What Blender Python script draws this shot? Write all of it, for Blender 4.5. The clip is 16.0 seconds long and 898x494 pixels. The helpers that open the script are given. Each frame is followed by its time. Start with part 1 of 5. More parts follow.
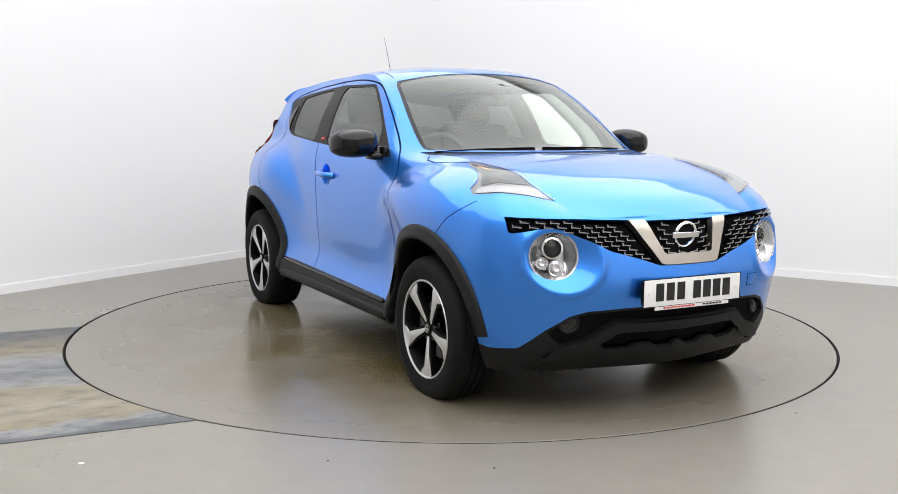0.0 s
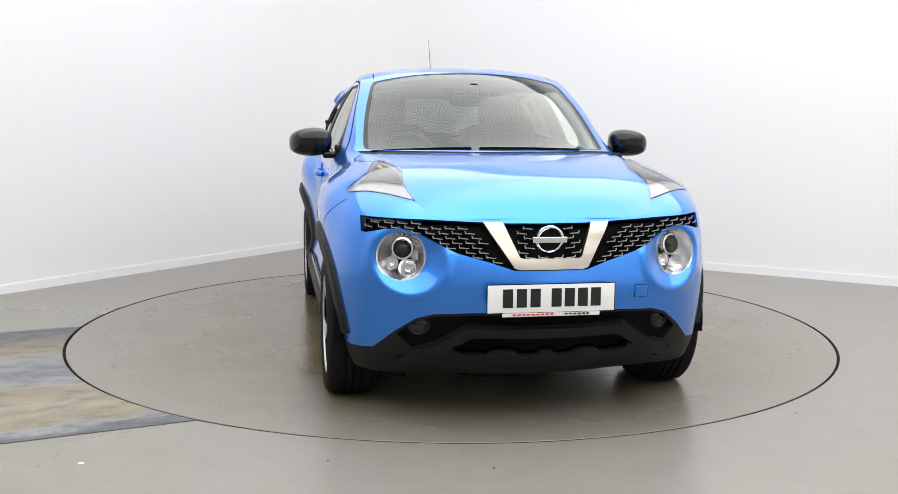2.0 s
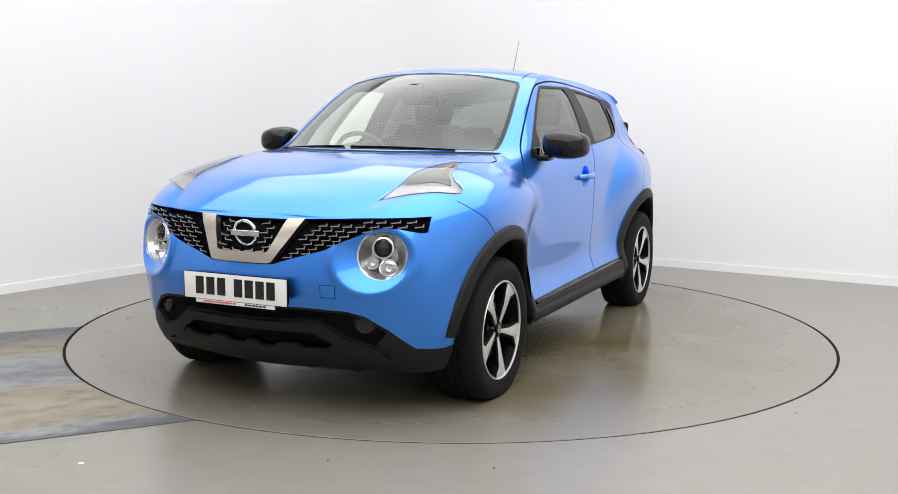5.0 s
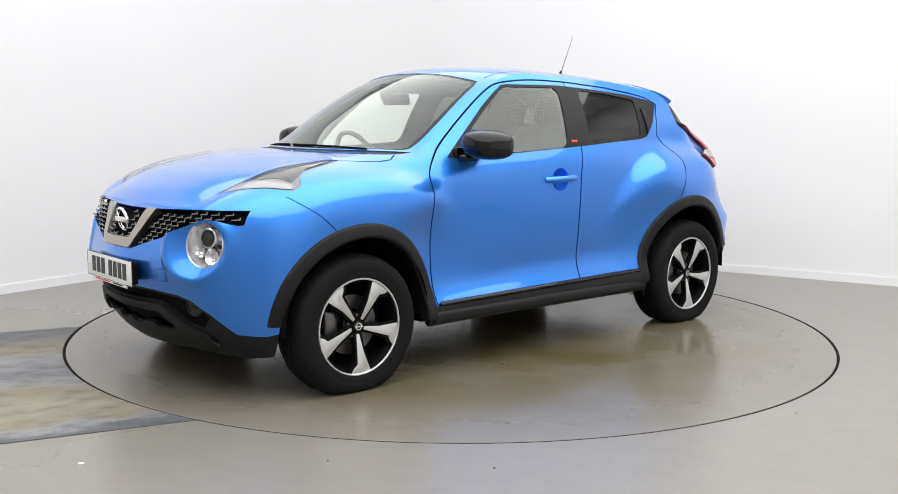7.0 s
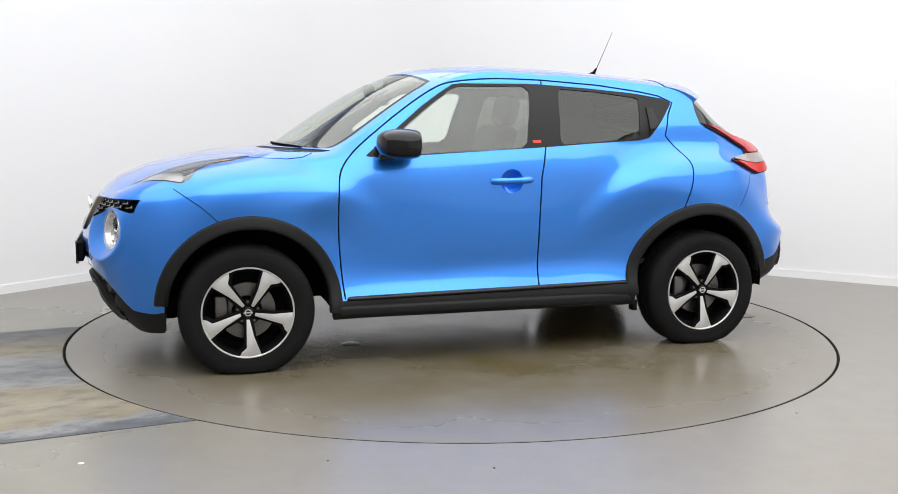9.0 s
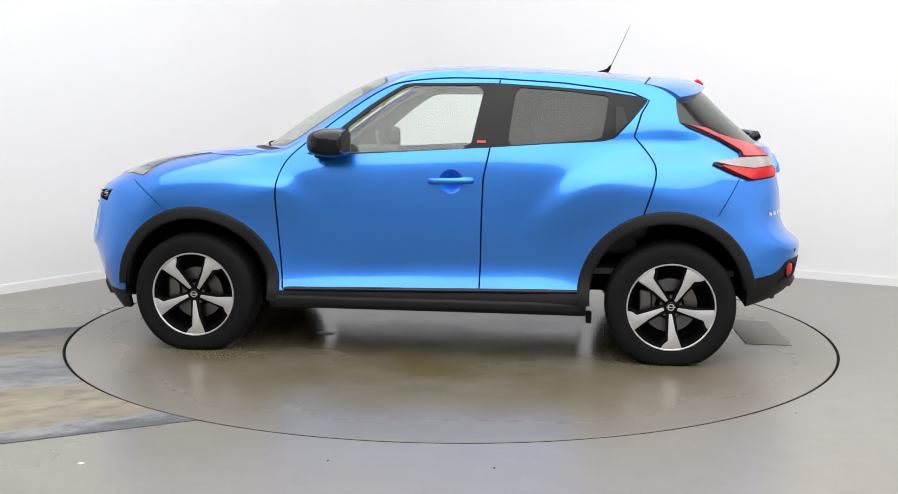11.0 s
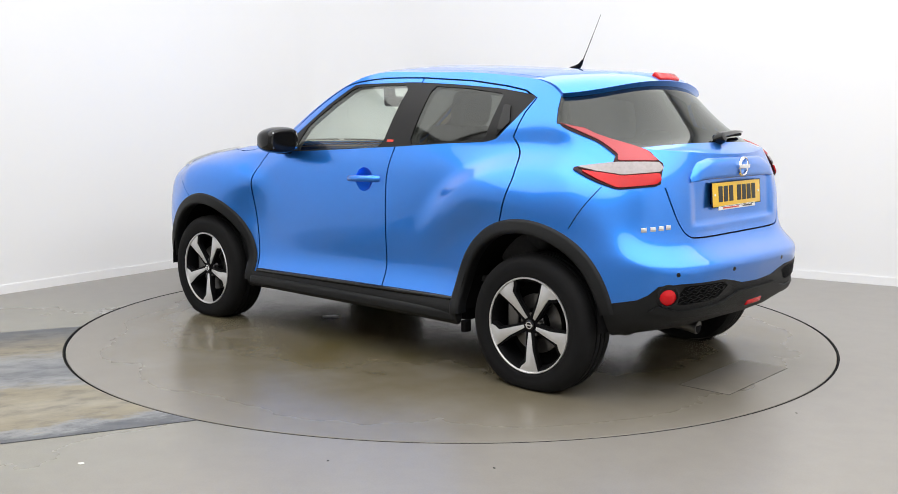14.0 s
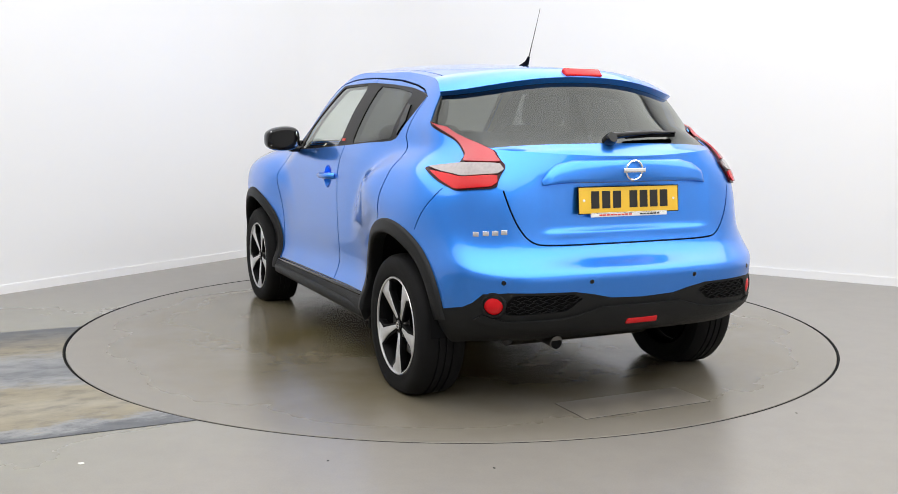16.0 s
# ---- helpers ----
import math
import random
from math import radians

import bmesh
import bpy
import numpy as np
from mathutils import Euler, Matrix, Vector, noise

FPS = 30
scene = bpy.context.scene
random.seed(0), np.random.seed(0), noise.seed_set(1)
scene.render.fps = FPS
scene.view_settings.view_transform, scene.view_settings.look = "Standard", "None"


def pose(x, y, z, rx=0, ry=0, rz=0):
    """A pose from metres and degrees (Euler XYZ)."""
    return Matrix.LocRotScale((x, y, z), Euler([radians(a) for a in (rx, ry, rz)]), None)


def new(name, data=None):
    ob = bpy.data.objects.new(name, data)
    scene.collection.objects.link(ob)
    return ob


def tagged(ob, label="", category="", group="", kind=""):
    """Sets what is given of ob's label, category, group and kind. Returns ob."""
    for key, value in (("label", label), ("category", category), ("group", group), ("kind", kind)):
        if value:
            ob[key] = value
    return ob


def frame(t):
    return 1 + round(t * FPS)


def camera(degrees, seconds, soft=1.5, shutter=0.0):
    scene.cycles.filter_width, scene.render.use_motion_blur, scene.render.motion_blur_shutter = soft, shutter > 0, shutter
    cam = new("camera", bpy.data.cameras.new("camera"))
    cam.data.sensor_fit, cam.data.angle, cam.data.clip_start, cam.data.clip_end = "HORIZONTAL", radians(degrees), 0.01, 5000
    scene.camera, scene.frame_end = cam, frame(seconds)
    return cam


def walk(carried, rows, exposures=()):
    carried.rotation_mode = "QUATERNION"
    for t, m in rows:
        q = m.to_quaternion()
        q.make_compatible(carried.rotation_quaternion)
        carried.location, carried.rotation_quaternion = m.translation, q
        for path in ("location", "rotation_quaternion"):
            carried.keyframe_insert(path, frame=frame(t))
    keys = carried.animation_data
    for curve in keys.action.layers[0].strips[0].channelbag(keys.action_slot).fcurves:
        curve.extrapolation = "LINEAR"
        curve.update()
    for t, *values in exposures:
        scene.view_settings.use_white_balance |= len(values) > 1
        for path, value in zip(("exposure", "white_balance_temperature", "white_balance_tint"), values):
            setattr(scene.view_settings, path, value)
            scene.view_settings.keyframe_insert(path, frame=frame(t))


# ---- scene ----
# ---- camera: it stands still on a tripod ----
cam = camera(49.74, 16.0, soft=0.8)
EYE = (0.0, -5.863, 1.249)
CAM_POSE = pose(*EYE, 90 - 7.484, 0, 0.161) @ pose(0, 0, 0, 0, 0, 0.438)
walk(cam, [(0.0, CAM_POSE), (16.0, CAM_POSE)])

# heading of the turntable, degrees, by seconds: it starts from rest and then turns evenly
TURN = [(0.0, -61.85), (0.5, -64.0), (1.0, -68.05), (1.5, -73.4), (2.0, -79.45), (2.5, -85.4), (3.0, -91.45),
        (3.5, -97.35), (4.0, -103.35), (4.5, -109.2), (5.5, -121.1), (6.5, -133.05), (7.5, -144.85), (8.5, -156.8),
        (9.5, -168.5), (10.5, -180.2), (11.5, -191.85), (12.5, -203.5), (13.5, -215.1), (14.5, -226.8), (15.5, -238.5), (16.0, -244.5)]
AXLE_MID = (0.043, 0.016)  # middle of the wheelbase from the turntable's axis, in the car's own directions

# ---- world and light ----
world = bpy.data.worlds.new("world")
world.use_nodes = True
scene.world = world
world.node_tree.nodes["Background"].inputs["Color"].default_value = (0.9, 0.95, 1.0, 1)
world.node_tree.nodes["Background"].inputs["Strength"].default_value = 0.02
scene.view_settings.exposure = 0.0
CEILING_Z = 3.6
KNEE = Vector((-1.0, 4.16, 0))          # the far corner of the room
WA = Vector((-0.555, -0.832, 0))        # along the left wall, towards the camera
WB = Vector((0.860, -0.510, 0))         # along the right wall
LAMP_WATT = 61.5


def room(a, b, z=0.0):
    return KNEE + WA * a + WB * b + Vector((0, 0, z))


def ceiling_lamps():
    for i, a in enumerate((1.75, 4.65, 7.55)):
        for j, b in enumerate((1.75, 4.65, 7.55)):
            light = bpy.data.lights.new("ceiling_lamp", "AREA")
            light.shape, light.size, light.size_y, light.energy = "RECTANGLE", 2.9, 2.9, LAMP_WATT * (0.86, 1.0, 0.94)[i] * (0.88, 1.22, 1.10)[j]
            light.color = (1.0, 0.99, 0.975)
            ob = new("ceiling_lamp", light)
            ob.matrix_world = Matrix.Translation(room(a, b, CEILING_Z - 0.06)) @ pose(0, 0, 0, 0, 0, math.degrees(math.atan2(WA.y, WA.x)) + 90)


ceiling_lamps()


# ---- materials ----
def material(name, color, rough=0.5, metal=0.0, coat=0.0, vary=0.0, spec=0.5, scale=20.0, bump=0.0, bump_scale=200.0, emit=0.0, trans=0.0, ior=1.45, coords="Object"):
    m = bpy.data.materials.new(name)
    m.use_nodes = True
    nt = m.node_tree
    b = nt.nodes["Principled BSDF"]
    b.inputs["Base Color"].default_value = (*color, 1)
    b.inputs["Roughness"].default_value = rough
    b.inputs["Metallic"].default_value = metal
    b.inputs["Coat Weight"].default_value = coat
    b.inputs["Specular IOR Level"].default_value = spec
    b.inputs["Coat Roughness"].default_value = 0.03
    b.inputs["Transmission Weight"].default_value = trans
    b.inputs["IOR"].default_value = ior
    if emit:
        b.inputs["Emission Color"].default_value = (*color, 1)
        b.inputs["Emission Strength"].default_value = emit
    tc = nt.nodes.new("ShaderNodeTexCoord")
    if vary:
        n1 = nt.nodes.new("ShaderNodeTexNoise")
        n1.inputs["Scale"].default_value, n1.inputs["Detail"].default_value = scale, 6
        nt.links.new(tc.outputs[coords], n1.inputs["Vector"])
        mix = nt.nodes.new("ShaderNodeMix")
        mix.data_type = "RGBA"
        mix.inputs["A"].default_value = (*[c * (1 - vary) for c in color], 1)
        mix.inputs["B"].default_value = (*[min(1, c * (1 + vary)) for c in color], 1)
        nt.links.new(n1.outputs["Fac"], mix.inputs["Factor"])
        nt.links.new(mix.outputs["Result"], b.inputs["Base Color"])
        mr = nt.nodes.new("ShaderNodeMapRange")
        mr.inputs["To Min"].default_value, mr.inputs["To Max"].default_value = max(0.02, rough - 0.12 * vary - 0.03), min(1, rough + 0.12 * vary + 0.03)
        nt.links.new(n1.outputs["Fac"], mr.inputs["Value"])
        nt.links.new(mr.outputs["Result"], b.inputs["Roughness"])
    if bump:
        n2 = nt.nodes.new("ShaderNodeTexNoise")
        n2.inputs["Scale"].default_value, n2.inputs["Detail"].default_value = bump_scale, 3
        nt.links.new(tc.outputs[coords], n2.inputs["Vector"])
        bp = nt.nodes.new("ShaderNodeBump")
        bp.inputs["Strength"].default_value, bp.inputs["Distance"].default_value = bump, 0.002
        nt.links.new(n2.outputs["Fac"], bp.inputs["Height"])
        nt.links.new(bp.outputs["Normal"], b.inputs["Normal"])
    return m


def node(nt, kind, **values):
    n = nt.nodes.new(kind)
    for k, v in values.items():
        n.inputs[k.replace("_", " ")].default_value = v
    return n


def ramp(nt, fac, stops):
    r = nt.nodes.new("ShaderNodeValToRGB")
    e = r.color_ramp.elements
    while len(e) < len(stops):
        e.new(0.5)
    for el, (pos, col) in zip(e, stops):
        el.position, el.color = pos, (*col, 1)
    nt.links.new(fac, r.inputs["Fac"])
    return r.outputs["Color"]


def blend(nt, fac, a, b):
    m = nt.nodes.new("ShaderNodeMix")
    m.data_type = "RGBA"
    for sock, v in (("Factor", fac), ("A", a), ("B", b)):
        if isinstance(v, (float, tuple)):
            m.inputs[sock].default_value = v if isinstance(v, float) else (*v, 1)
        else:
            nt.links.new(v, m.inputs[sock])
    return m.outputs["Result"]


def floor_material(name, base, stain, wet, centre=(0.0, 0.0)):
    """Painted screed: grey, cloudy, with ochre stains and patches that are glossier."""
    m = bpy.data.materials.new(name)
    m.use_nodes = True
    nt = m.node_tree
    b = nt.nodes["Principled BSDF"]
    tc = nt.nodes.new("ShaderNodeTexCoord")
    big = node(nt, "ShaderNodeTexNoise", Scale=1.6, Detail=5.0, Roughness=0.5)
    mid = node(nt, "ShaderNodeTexNoise", Scale=7.0, Detail=8.0, Roughness=0.65)
    fine = node(nt, "ShaderNodeTexNoise", Scale=160.0, Detail=4.0)
    for n in (big, mid, fine):
        nt.links.new(tc.outputs["Object"], n.inputs["Vector"])
    cloud = ramp(nt, mid.outputs["Fac"], [(0.3, [c * 0.93 for c in base]), (0.7, [min(1, c * 1.05) for c in base])])
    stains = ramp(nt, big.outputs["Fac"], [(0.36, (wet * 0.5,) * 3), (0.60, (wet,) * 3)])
    # stains and the car's painted dark reflection gather near the middle of the disc
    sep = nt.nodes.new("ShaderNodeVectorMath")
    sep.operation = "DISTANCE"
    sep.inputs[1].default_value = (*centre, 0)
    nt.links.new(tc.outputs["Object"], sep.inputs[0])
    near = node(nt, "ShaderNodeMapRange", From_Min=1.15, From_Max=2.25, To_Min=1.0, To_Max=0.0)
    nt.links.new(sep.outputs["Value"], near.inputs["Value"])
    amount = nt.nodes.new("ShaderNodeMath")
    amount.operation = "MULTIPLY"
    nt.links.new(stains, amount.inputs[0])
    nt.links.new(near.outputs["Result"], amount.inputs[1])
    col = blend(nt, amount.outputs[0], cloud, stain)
    speck = ramp(nt, fine.outputs["Fac"], [(0.4, (0.94, 0.94, 0.94)), (0.6, (1, 1, 1))])
    mul = nt.nodes.new("ShaderNodeMix")
    mul.data_type, mul.blend_type = "RGBA", "MULTIPLY"
    mul.inputs["Factor"].default_value = 1.0
    nt.links.new(col, mul.inputs["A"])
    nt.links.new(speck, mul.inputs["B"])
    nt.links.new(mul.outputs["Result"], b.inputs["Base Color"])
    rough = node(nt, "ShaderNodeMapRange", To_Min=0.30, To_Max=0.16)
    nt.links.new(amount.outputs[0], rough.inputs["Value"])
    nt.links.new(rough.outputs["Result"], b.inputs["Roughness"])
    bp = node(nt, "ShaderNodeBump", Strength=0.06, Distance=0.003)
    nt.links.new(mid.outputs["Fac"], bp.inputs["Height"])
    nt.links.new(bp.outputs["Normal"], b.inputs["Normal"])
    return m


def patch_material():
    """Broken-out strip of screed: bands of ochre, grey scraped concrete and dark edges, running along x."""
    m = bpy.data.materials.new("scraped_concrete")
    m.use_nodes = True
    nt = m.node_tree
    b = nt.nodes["Principled BSDF"]
    tc = nt.nodes.new("ShaderNodeTexCoord")
    sep = nt.nodes.new("ShaderNodeSeparateXYZ")
    nt.links.new(tc.outputs["Object"], sep.inputs[0])
    n1 = node(nt, "ShaderNodeTexNoise", Scale=4.2, Detail=10.0, Roughness=0.75)
    mp = nt.nodes.new("ShaderNodeMapping")
    mp.inputs["Scale"].default_value = (0.8, 1.5, 1)
    nt.links.new(tc.outputs["Object"], mp.inputs["Vector"])
    nt.links.new(mp.outputs["Vector"], n1.inputs["Vector"])
    wob = node(nt, "ShaderNodeMath")
    wob.operation = "MULTIPLY_ADD"
    wob.inputs[1].default_value, wob.inputs[2].default_value = 0.75, -0.375
    nt.links.new(n1.outputs["Fac"], wob.inputs[0])
    add = nt.nodes.new("ShaderNodeMath")
    nt.links.new(sep.outputs["Y"], add.inputs[0])
    nt.links.new(wob.outputs[0], add.inputs[1])
    mr = node(nt, "ShaderNodeMapRange", From_Min=-1.22, From_Max=1.02)
    nt.links.new(add.outputs[0], mr.inputs["Value"])
    dark, grey, tan, sand = (0.085, 0.09, 0.10), (0.215, 0.22, 0.225), (0.205, 0.178, 0.124), (0.245, 0.222, 0.172)
    bands = ramp(nt, mr.outputs["Result"], [(0.06, dark), (0.11, grey), (0.14, tan), (0.24, sand), (0.36, tan), (0.43, grey), (0.52, (0.13, 0.135, 0.145)), (0.64, grey), (0.74, tan), (0.94, dark)])
    n2 = node(nt, "ShaderNodeTexNoise", Scale=7.0, Detail=9.0, Roughness=0.62)
    nt.links.new(mp.outputs["Vector"], n2.inputs["Vector"])
    mott = ramp(nt, n2.outputs["Fac"], [(0.36, (0.66, 0.67, 0.69)), (0.50, (1.0, 1.0, 1.0)), (0.64, (1.15, 1.15, 1.12))])
    mul = nt.nodes.new("ShaderNodeMix")
    mul.data_type, mul.blend_type = "RGBA", "MULTIPLY"
    mul.inputs["Factor"].default_value = 1.0
    nt.links.new(bands, mul.inputs["A"])
    nt.links.new(mott, mul.inputs["B"])
    nt.links.new(mul.outputs["Result"], b.inputs["Base Color"])
    b.inputs["Roughness"].default_value = 0.55
    bp = node(nt, "ShaderNodeBump", Strength=0.3, Distance=0.004)
    nt.links.new(n2.outputs["Fac"], bp.inputs["Height"])
    nt.links.new(bp.outputs["Normal"], b.inputs["Normal"])
    return m


def glass_material(name, tint, reflect=0.9, least=0.055, power=5.0):
    """A thin pane: part clear and tinted, part mirror by the angle."""
    m = bpy.data.materials.new(name)
    m.use_nodes = True
    nt = m.node_tree
    nt.nodes.remove(nt.nodes["Principled BSDF"])
    clear = nt.nodes.new("ShaderNodeBsdfTransparent")
    clear.inputs["Color"].default_value = (*tint, 1)
    gloss = node(nt, "ShaderNodeBsdfGlossy", Roughness=0.015)
    gloss.inputs["Color"].default_value = (reflect * 0.97, reflect, reflect * 0.96, 1)
    lw = node(nt, "ShaderNodeLayerWeight", Blend=0.5)
    p5 = nt.nodes.new("ShaderNodeMath")
    p5.operation, p5.inputs[1].default_value = "POWER", power
    nt.links.new(lw.outputs["Facing"], p5.inputs[0])
    fres = node(nt, "ShaderNodeMapRange", To_Min=least, To_Max=1.0)
    nt.links.new(p5.outputs[0], fres.inputs["Value"])
    mix = nt.nodes.new("ShaderNodeMixShader")
    nt.links.new(fres.outputs[0], mix.inputs[0])
    nt.links.new(clear.outputs[0], mix.inputs[1])
    nt.links.new(gloss.outputs[0], mix.inputs[2])
    nt.links.new(mix.outputs[0], nt.nodes["Material Output"].inputs["Surface"])
    return m


def paint_material():
    """Blue metallic car paint under clear lacquer."""
    m = material("blue_metallic_paint", (0.030, 0.240, 0.84), rough=0.33, metal=0.92, coat=1.0)
    nt = m.node_tree
    b = nt.nodes["Principled BSDF"]
    tc = nt.nodes.new("ShaderNodeTexCoord")
    fl = node(nt, "ShaderNodeTexVoronoi", Scale=900.0)
    nt.links.new(tc.outputs["Object"], fl.inputs["Vector"])
    col = blend(nt, 0.5, (0.030, 0.240, 0.84), (0.030, 0.240, 0.84))
    flake = ramp(nt, fl.outputs["Color"], [(0.2, (0.025, 0.210, 0.77)), (0.8, (0.035, 0.270, 0.91))])
    nt.links.new(flake, b.inputs["Base Color"])
    b.inputs["Coat Roughness"].default_value = 0.05
    return m


PAINT = paint_material()
BLACK_PLASTIC = material("black_grained_plastic", (0.0085, 0.009, 0.0095), rough=0.5, spec=0.26, vary=0.15, scale=40, bump=0.25, bump_scale=900)
GLOSS_BLACK = material("gloss_black", (0.004, 0.004, 0.0045), rough=0.09, spec=0.4)
MATT_BLACK = material("matt_black", (0.004, 0.004, 0.0045), rough=0.85, spec=0.12, vary=0.2)
RUBBER = material("tyre_rubber", (0.0075, 0.0075, 0.008), rough=0.7, spec=0.17, vary=0.25, scale=14, bump=0.3, bump_scale=300)
ALLOY = material("machined_alloy", (0.66, 0.66, 0.66), rough=0.36, metal=0.75, vary=0.06, scale=60)
DARK_ALLOY = material("dark_wheel_paint", (0.004, 0.004, 0.0045), rough=0.5, spec=0.08)
CHROME = material("chrome", (0.85, 0.85, 0.86), rough=0.08, metal=1.0)
SATIN_CHROME = material("satin_chrome", (0.46, 0.42, 0.37), rough=0.3, metal=1.0)
STEEL = material("brake_steel", (0.16, 0.155, 0.15), rough=0.4, metal=1.0, vary=0.2, scale=30)
LAMP_SILVER = material("lamp_reflector", (0.62, 0.62, 0.63), rough=0.25, metal=0.85)
HEAD_SILVER = material("lamp_housing", (0.20, 0.20, 0.205), rough=0.3, metal=0.6, vary=0.2, scale=45)
GUIDE = material("ribbed_light_guide", (0.36, 0.36, 0.37), rough=0.3, metal=0.5, vary=0.25, scale=90, bump=0.4, bump_scale=160)
LAMP_DARK = material("smoked_lamp_bezel", (0.035, 0.036, 0.04), rough=0.22, metal=0.5, vary=0.3, scale=50)
LENS = glass_material("clear_lens", (0.97, 0.97, 0.97), reflect=0.75, least=0.03, power=4.6)
WINDSCREEN = glass_material("windscreen_glass", (0.84, 0.89, 0.82), least=0.07, power=3.4)
PRIVACY = glass_material("privacy_glass", (0.11, 0.115, 0.11), least=0.06)
SIDE_GLASS = glass_material("side_glass", (0.86, 0.91, 0.87), least=0.10, power=4.0)
RED_LENS = material("red_lens", (0.52, 0.004, 0.008), rough=0.2, spec=0.3, coat=0.2)
DARK_RED = material("dark_red_lens", (0.03, 0.004, 0.005), rough=0.25, spec=0.25)
RED_SOFT = material("faded_red_lens", (0.44, 0.06, 0.07), rough=0.2, spec=0.35, coat=0.3)
AMBER = material("amber_lens", (0.75, 0.32, 0.12), rough=0.15, coat=0.6)
WHITE_PLATE = material("white_plate", (0.80, 0.80, 0.79), rough=0.3, vary=0.03)
YELLOW_PLATE = material("yellow_plate", (0.82, 0.50, 0.04), rough=0.3, vary=0.04)
INK = material("black_ink", (0.01, 0.01, 0.01), rough=0.4)
RED_INK = material("red_ink", (0.65, 0.05, 0.03), rough=0.4)
SEAT_CLOTH = material("seat_cloth", (0.07, 0.07, 0.072), rough=0.9, vary=0.3, scale=60, bump=0.3, bump_scale=500)
TRIM = material("dark_interior_trim", (0.05, 0.05, 0.05), rough=0.6, vary=0.2, scale=30)
HEADLINER = material("headliner_cloth", (0.55, 0.54, 0.50), rough=0.95, vary=0.1)
WALL = material("white_wall_paint", (0.815, 0.815, 0.815), rough=0.6, vary=0.02, scale=0.6, bump=0.05, bump_scale=80)
BOARD = material("white_gloss_board", (0.85, 0.85, 0.85), rough=0.3, vary=0.02, scale=4)
# grey of an added, unseen wall that dims reflections in the car's flanks
UNSEEN_WALL = material("unseen_wall_grey", (0.46, 0.46, 0.47), rough=0.6, vary=0.05, scale=0.6)
FLOOR = floor_material("grey_floor_paint", (0.230, 0.215, 0.193), (0.19, 0.205, 0.135), 0.35, (-2.5, -1.2))
# the ochre stain is deepened to carry the car's dark reflection as well
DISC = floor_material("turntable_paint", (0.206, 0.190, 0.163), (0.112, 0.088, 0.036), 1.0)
PATCH = patch_material()


# ---- mesh helpers ----
def mesh_from(name, verts, faces, smooth=True):
    me = bpy.data.meshes.new(name)
    me.from_pydata([tuple(v) for v in verts], [], faces)
    if smooth:
        me.polygons.foreach_set("use_smooth", [True] * len(me.polygons))
    me.update()
    return me


def part(name, data, mat, parent=None, label=""):
    """Links a bmesh or a mesh as one mesh object under a thing or a part."""
    if isinstance(data, bmesh.types.BMesh):
        me = bpy.data.meshes.new(name)
        data.to_mesh(me)
        data.free()
    else:
        me = data
    me.materials.clear()
    for m in mat if isinstance(mat, (list, tuple)) else [mat]:
        me.materials.append(m)
    ob = new(name, me)
    ob.parent = parent
    return tagged(ob, label)


def smooth(bm, angle=35):
    for f in bm.faces:
        f.smooth = True
    for e in bm.edges:
        if len(e.link_faces) == 2 and e.calc_face_angle(0) > radians(angle):
            e.smooth = False
    return bm


def box_bm(sx, sy, sz, at=(0, 0, 0), bevel=0.0, segs=3):
    bm = bmesh.new()
    bmesh.ops.create_cube(bm, size=1)
    bmesh.ops.scale(bm, vec=(sx, sy, sz), verts=bm.verts)
    if bevel:
        bmesh.ops.bevel(bm, geom=list(bm.edges), offset=bevel, segments=segs, affect="EDGES", profile=0.5)
    bmesh.ops.translate(bm, vec=at, verts=bm.verts)
    return smooth(bm)


def moved(bm, m):
    bmesh.ops.transform(bm, matrix=m, verts=bm.verts)
    return bm


def joined(*bms):
    out = bmesh.new()
    for b in bms:
        me = bpy.data.meshes.new("tmp")
        b.to_mesh(me)
        b.free()
        out.from_mesh(me)
        bpy.data.meshes.remove(me)
    return out


def lathe(profile, segs=64, closed=False):
    """Turns (radius, height) pairs round the y axis; height runs along +y."""
    bm = bmesh.new()
    rings = []
    for r, h in profile:
        if r < 1e-6:
            rings.append([bm.verts.new((0, h, 0))])
        else:
            rings.append([bm.verts.new((r * math.cos(2 * math.pi * k / segs), h, r * math.sin(2 * math.pi * k / segs))) for k in range(segs)])
    pairs = list(zip(rings, rings[1:])) + ([(rings[-1], rings[0])] if closed else [])
    for a, b in pairs:
        for k in range(segs):
            k2 = (k + 1) % segs
            if len(a) == 1 and len(b) == 1:
                continue
            if len(a) == 1:
                bm.faces.new((a[0], b[k2], b[k]))
            elif len(b) == 1:
                bm.faces.new((a[k], a[k2], b[0]))
            else:
                bm.faces.new((a[k], a[k2], b[k2], b[k]))
    bmesh.ops.recalc_face_normals(bm, faces=bm.faces)
    return smooth(bm, 30)


